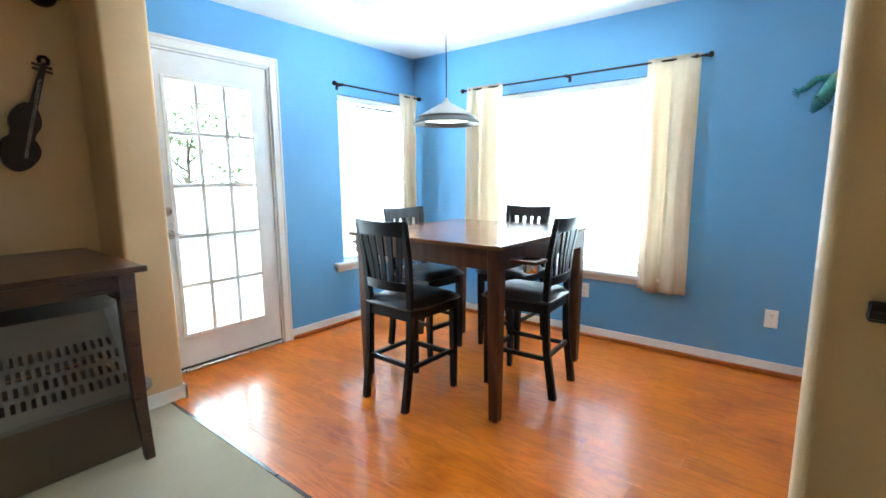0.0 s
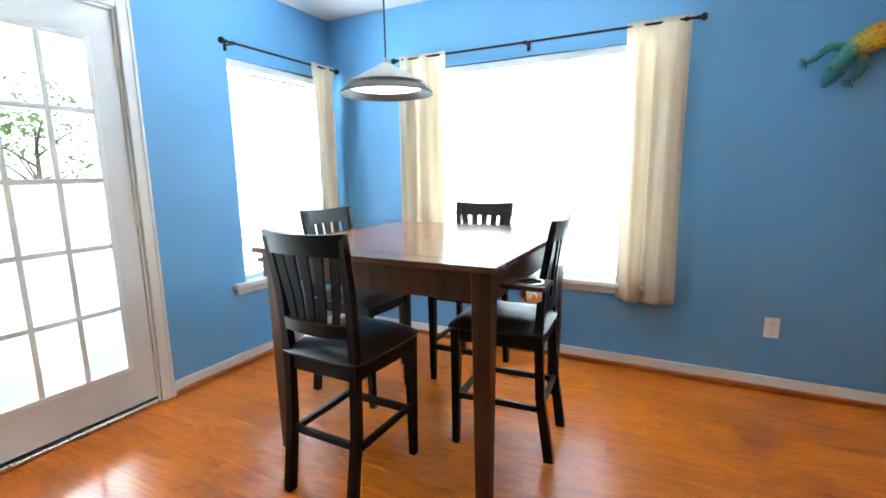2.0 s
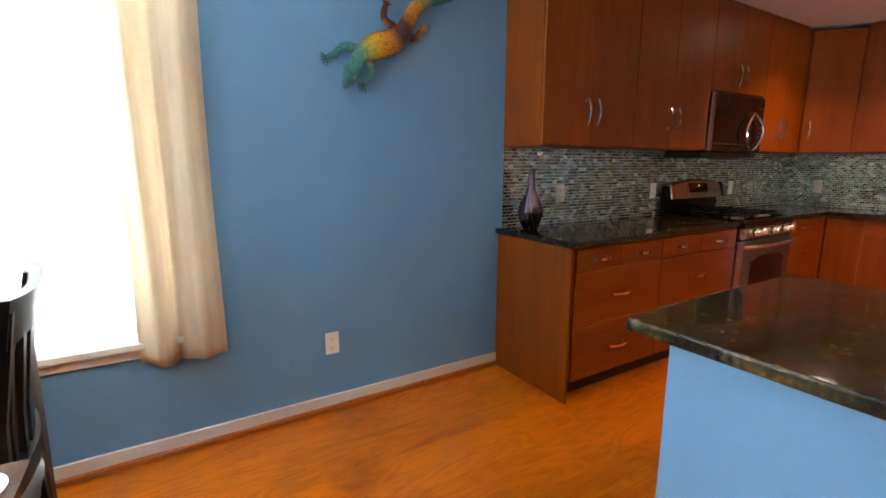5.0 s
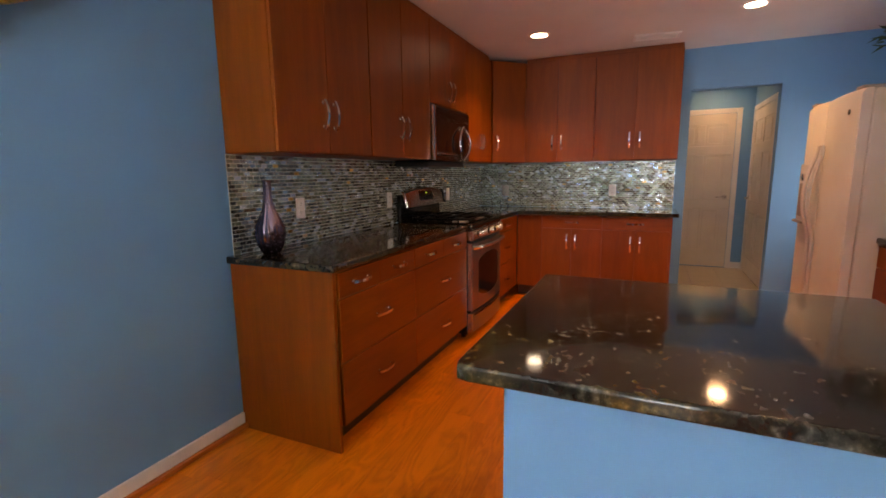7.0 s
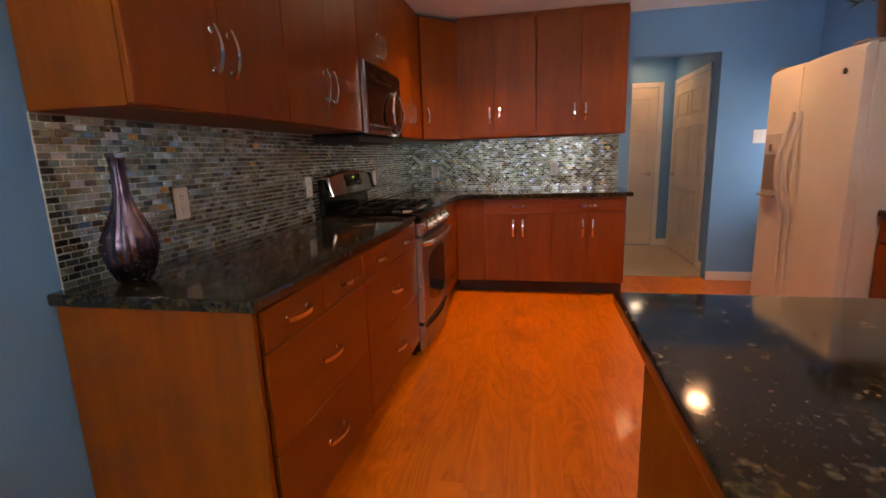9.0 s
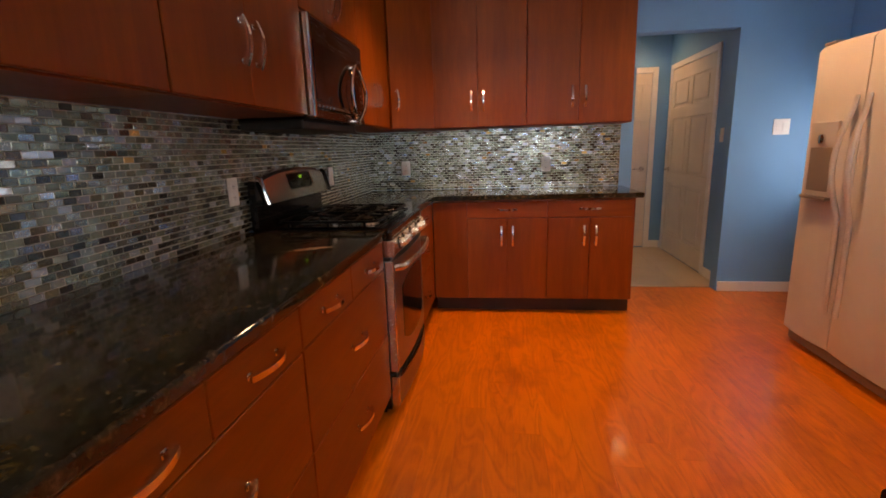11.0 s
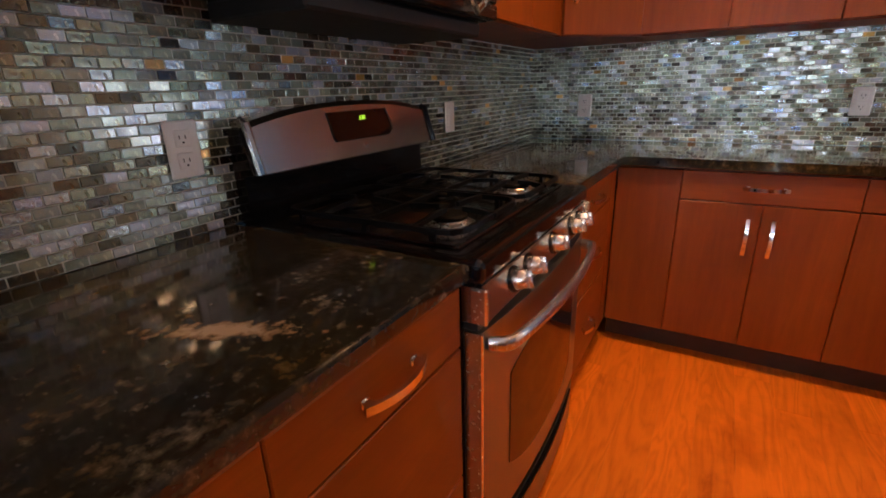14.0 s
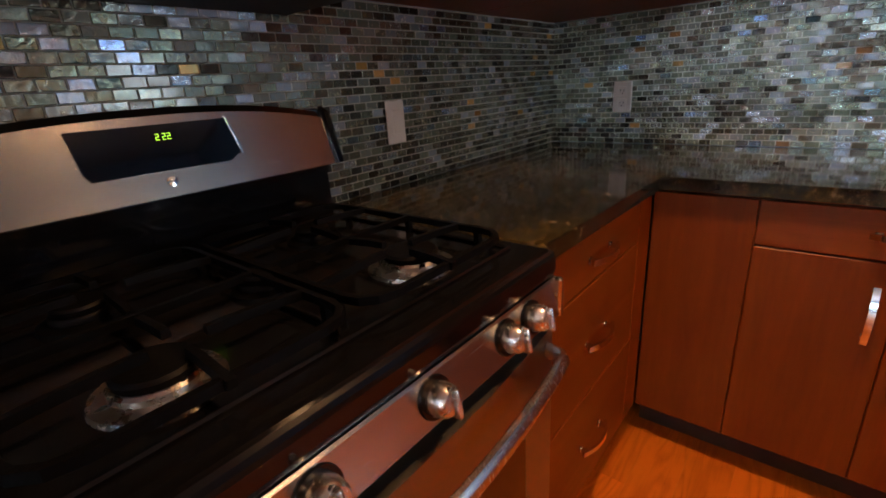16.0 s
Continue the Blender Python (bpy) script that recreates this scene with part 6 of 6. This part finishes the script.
def wall_cello():
    root = base_empty("wall_art", pose(WX + 0.012, 1.985, 1.525, 0, 0, 90) @ Matrix.Diagonal((0.9, 1, 0.9, 1)), "dark metal cello-shaped wall art on the beige wall", "wall art")
    bm = bmesh.new()
    n = 40
    ring = []
    for i in range(n):
        a = 2 * math.pi * i / n
        z = 0.20 * math.sin(a)
        wx = 0.105 * math.cos(a) * (1 - 0.38 * math.exp(-((z - 0.01) / 0.055) ** 2)) * (1.0 if z < 0 else 0.82)
        ring.append((wx, z))
    f = [bm.verts.new((x, -0.04, z)) for x, z in ring]
    g = [bm.verts.new((x, -0.005, z)) for x, z in ring]
    for i in range(n):
        bm.faces.new([f[i], f[(i + 1) % n], g[(i + 1) % n], g[i]])
    bm.faces.new(f)
    bm.faces.new(g)
    part("body", bm, BRONZE, root, pose(-0.05, 0, 0, 0, 14, 0))
    bm = bmesh.new()
    add_beam(bm, (0.0, -0.03, 0.12), (0.09, -0.03, 0.42), 0.045, 0.02, 0.026, 0.016)
    add_sweep(bm, [(0.09 + 0.022 * math.cos(a), -0.03, 0.44 + 0.022 * math.sin(a)) for a in (-1.5, -0.6, 0.3, 1.2, 2.1, 3.0, 3.9)], circle(0.011, 8), up=(0, 1, 0))
    for dz in (0.385, 0.41):
        add_beam(bm, (0.035, -0.03, dz + 0.008), (0.125, -0.03, dz - 0.012), 0.011, 0.011, side=(0, 0, 1))
    part("neck", bm, BRONZE, root)
    bm = bmesh.new()
    for x in (-0.006, 0.0, 0.006):
        add_beam(bm, (-0.05 + x, -0.048, -0.12), (0.06 + x, -0.046, 0.33), 0.0015, 0.0015)
    part("strings", bm, NICKEL, root, kind="stuff")


wall_cello()
bm = bmesh.new()
for i, (x, z, r) in enumerate(((0.0, 0.0, 0.07), (0.06, 0.03, 0.05), (-0.06, 0.025, 0.05))):
    add_lathe(bm, [(r, 0.0), (r * 0.9, 0.012), (0.0, 0.02)], 20, centre=(x, z, 0))
tagged(part("wall_ornament", bm, BRONZE, None, Matrix.Translation((WX + 0.002, 2.10, 2.27)) @ Matrix(((0, 0, 1, 0), (1, 0, 0, 0), (0, 1, 0, 0), (0, 0, 0, 1))), True), "small dark metal ornament on the beige wall", "ornament")
bm = boxes((1.210, 1.262, DIV0 - 0.012, DIV0, 1.103, 1.132), bevel=0.003)
add_sweep(bm, [(1.235, DIV0 - 0.010, 1.117), (1.232, DIV0 - 0.03, 1.117), (1.208, DIV0 - 0.036, 1.119)], circle(0.006, 8))
tagged(part("wall_hook", bm, BRONZE), "dark bronze wall hook by the opening", "hook")


# ---------------------------------------------------------------- outdoors
structure("ground", boxes((-300, 300, -300, 300, -0.5, -0.22)), GRASS, "lawn reaching into the distance", "ground")
structure("backdrop", boxes((-62, -60, -90, 110, -0.3, 45), (-60, 60, 90, 92, -0.3, 45)), HAZE, "bright hazy sky beyond the garden", "sky")
structure("patio", boxes((-9.8, WX - 0.2, -4.0, 9.5, -0.22, -0.08), (WX - 0.2, 4, WY + 0.2, 8.0, -0.22, -0.08)), CONCRETE, "pale concrete patio slab behind the house", "patio")


def fence(name, x0, y0, x1, y1, label):
    root = base_empty(name, pose(0, 0, 0), label, "fence")
    a, b2 = Vector((x0, y0, 0)), Vector((x1, y1, 0))
    L = (b2 - a).length
    d = (b2 - a) / L
    s = Vector((-d.y, d.x, 0))
    bm = bmesh.new()
    rng = random.Random(3)
    k = int(L / 0.145)
    for i in range(k):
        p = a + d * (i * 0.145 + 0.07)
        h = 1.22 + rng.uniform(-0.015, 0.015)
        add_beam(bm, (p.x, p.y, -0.25), (p.x, p.y, h), 0.138, 0.018, side=tuple(d))
    part("pickets", bm, FENCE, root, kind="stuff")
    bm = bmesh.new()
    for z in (0.1, 0.6, 1.05):
        q0, q1 = a + s * 0.03, b2 + s * 0.03
        add_beam(bm, (q0.x, q0.y, z), (q1.x, q1.y, z), 0.09, 0.04, side=(0, 0, 1))
    part("rail", bm, FENCE, root)


fence("garden_fence", -10.0, -8.0, -10.0, 14.0, "weathered grey wooden garden fence")
fence("garden_fence", -10.0, 14.0, 12.0, 14.0, "weathered grey wooden garden fence")


def tree(x, y, h, crown, seed):
    rng = random.Random(seed)
    root = base_empty("tree", pose(x, y, -0.25), "leafy green garden tree beyond the fence", "tree", "garden trees")
    bm = bmesh.new()
    add_sweep(bm, [(0, 0, 0), (0.06, 0.02, h * 0.25), (0.0, 0.1, h * 0.5), (0.1, 0.1, h * 0.8)], lambda u: circle(0.11 * (1 - 0.75 * u), 8), up=(0, 1, 0))
    tips = []
    for i in range(9):
        a = rng.uniform(0, 6.28)
        z0 = h * rng.uniform(0.35, 0.7)
        e = Vector((crown * 0.75 * math.cos(a), crown * 0.75 * math.sin(a), z0 + rng.uniform(0.3, 1.3)))
        tips.append(e)
        add_sweep(bm, [(0.03, 0.06, z0), tuple(e * 0.5 + Vector((0, 0, z0 * 0.5 + 0.05))), tuple(e)], lambda u: circle(0.035 * (1 - 0.8 * u), 6))
    part("trunk", bm, BARK, root, smooth=True)
    bm = bmesh.new()
    centres = tips + [Vector((rng.uniform(-0.5, 0.5), rng.uniform(-0.5, 0.5), h * rng.uniform(0.7, 1.0))) for _ in range(6)]
    for c in centres:
        for _ in range(48):
            o = Vector((rng.gauss(0, 1), rng.gauss(0, 1), rng.gauss(0, 0.75))) * crown * 0.24
            p = c + o
            L = rng.uniform(0.11, 0.22)
            d = Vector((rng.uniform(-1, 1), rng.uniform(-1, 1), rng.uniform(-1, 0.6))).normalized()
            s = d.cross(Vector((rng.uniform(-1, 1), rng.uniform(-1, 1), 1))).normalized() * L * 0.3
            vs = [bm.verts.new(q) for q in (p, p + d * L * 0.5 + s, p + d * L, p + d * L * 0.5 - s)]
            bm.faces.new(vs)
    part("leaves", bm, LEAF, root, kind="stuff")


for i, (x, y, h, c) in enumerate(((-12.5, 4.6, 2.7, 1.3), (-13.5, 7.5, 3.4, 1.7), (-12.8, 1.0, 2.6, 1.2), (-14.0, 11.5, 3.4, 1.6), (-6.0, 17.0, 4.0, 1.8), (1.0, 17.5, 4.5, 2.0))):
    tree(x, y, h, c, 20 + i)


# ---------------------------------------------------------------- backsplash tiles
def backsplash(name, m, length, z0, z1, near, label):
    """Running-bond mosaic in the local xz plane, facing -y; near: the stretch of x whose tiles stand singly."""
    root = tagged(part(name, boxes((0, length, -0.006, 0, z0, z1)), TILEGROUT, None, m), label, "backsplash", kind="structure")
    px, pz, tw, th = 0.0405, 0.02055, 0.0382, 0.0182
    rng = random.Random(len(name))
    def tile_bm(bm, x0, x1, z, zt):
        y0, y1, e = -0.006, -0.0076, 0.0009
        a = [bm.verts.new(p) for p in ((x0, y0, z), (x1, y0, z), (x1, y0, zt), (x0, y0, zt))]
        ta, tc = rng.gauss(0, 0.022), rng.gauss(0, 0.022)
        b2 = [bm.verts.new((px_, y1 + ta * (px_ - (x0 + x1) / 2) + tc * (pz_ - (z + zt) / 2), pz_)) for px_, pz_ in ((x0 + e, z + e), (x1 - e, z + e), (x1 - e, zt - e), (x0 + e, zt - e))]
        for i in range(4):
            bm.faces.new([a[i], a[(i + 1) % 4], b2[(i + 1) % 4], b2[i]])
        bm.faces.new(b2)
    bm = bmesh.new()
    tile_bm(bm, 0, tw, 0, th)
    whole = mesh_of(bm, "tile", TILE)
    bulk = bmesh.new()
    singles = 0
    r = 0
    z = z0 + 0.001
    while z + th <= z1 + 0.004:
        x = -(px / 2 if r % 2 else 0)
        while x < length:
            a, b2, zt = max(x, 0.0), min(x + tw, length), min(z + th, z1)
            if b2 - a > 0.008:
                if b2 - a > tw - 1e-5 and zt - z > th - 1e-5 and near[0] <= a <= near[1] and singles < 300:
                    t = new("tile", whole)
                    t.parent = root
                    t.matrix_basis = pose(a, 0, z) @ pose(tw / 2, -0.006, th / 2, rng.gauss(0, 1.3), 0, rng.gauss(0, 1.3)) @ pose(-tw / 2, 0.006, -th / 2)
                    singles += 1
                else:
                    tile_bm(bulk, a, b2, z, zt)
            x += px
        z += pz
        r += 1
    part("tile_field", bulk, TILE, root, kind="stuff", label="small iridescent glass tiles")


backsplash("backsplash_north", pose(2.13, WY - 0.0005, 0), EX - 2.13 - 0.001, 0.915, 1.411, (1.18, 1.68), "mosaic of small iridescent grey-green glass tiles")
backsplash("backsplash_east", pose(EX - 0.0005, WY - 0.0085, 0, 0, 0, -90), WY - 2.8955, 0.915, 1.411, (0.35, 0.85), "mosaic of small iridescent grey-green glass tiles")


# ---------------------------------------------------------------- wood floor boards
def board_floor():
    root = tagged(part("floor", boxes((WX, EX + 0.12, DIV1 - 0.07, WY, -0.0215, -0.0125), (1.62, EX + 0.12, 1.28, DIV1 - 0.07, -0.0215, -0.0125)), SUBFLOOR), "orange oak plank floor with worn glossy finish", "floor", kind="structure")
    rng = random.Random(11)
    bw = 0.128
    shared = {}
    def lay(x0, x1, y0, y1):
        y = y0
        while y < y1 - 0.005:
            ww = min(bw, y1 - y)
            x = x0 - rng.uniform(0.0, 1.1)
            while x < x1:
                L = rng.choice((1.2, 1.5, 1.8))
                a, b2 = max(x, x0), min(x + L, x1)
                if b2 - a > 0.02:
                    key = (round(b2 - a, 4), round(ww, 4))
                    if key not in shared:
                        bm = bmesh.new()
                        add_box(bm, 0.0001, key[0] - 0.0001, 0.0001, key[1] - 0.0001, -0.012, 0.0, bevel=0.0004)
                        shared[key] = mesh_of(bm, "plank", FLOORWOOD)
                    ob = new("plank", shared[key])
                    ob.parent = root
                    ob.matrix_basis = pose(a, y, 0)
                x += L
            y += bw
    lay(WX, EX + 0.10, 2.392, WY)
    lay(1.62, EX + 0.10, 1.28, 2.392)


board_floor()


def hall_tiles():
    root = tagged(part("hall_floor", boxes((EX + 0.121, 7.62, 1.95, 3.18, -0.0215, -0.006)), GROUT), "beige ceramic tile floor in the hall", "floor", kind="structure")
    bm = bmesh.new()
    add_box(bm, 0.002, 0.328, 0.002, 0.328, -0.0055, 0.001, bevel=0.002)
    me = mesh_of(bm, "floor_tile", TILEMAT)
    for i in range(5):
        for j in range(4):
            x, y = EX + 0.125 + i * 0.33, 1.951 + j * 0.33
            if x + 0.33 < 7.64 and y + 0.30 < 3.18:
                ob = new("floor_tile", me)
                ob.parent = root
                ob.matrix_basis = pose(x, y, 0)


hall_tiles()
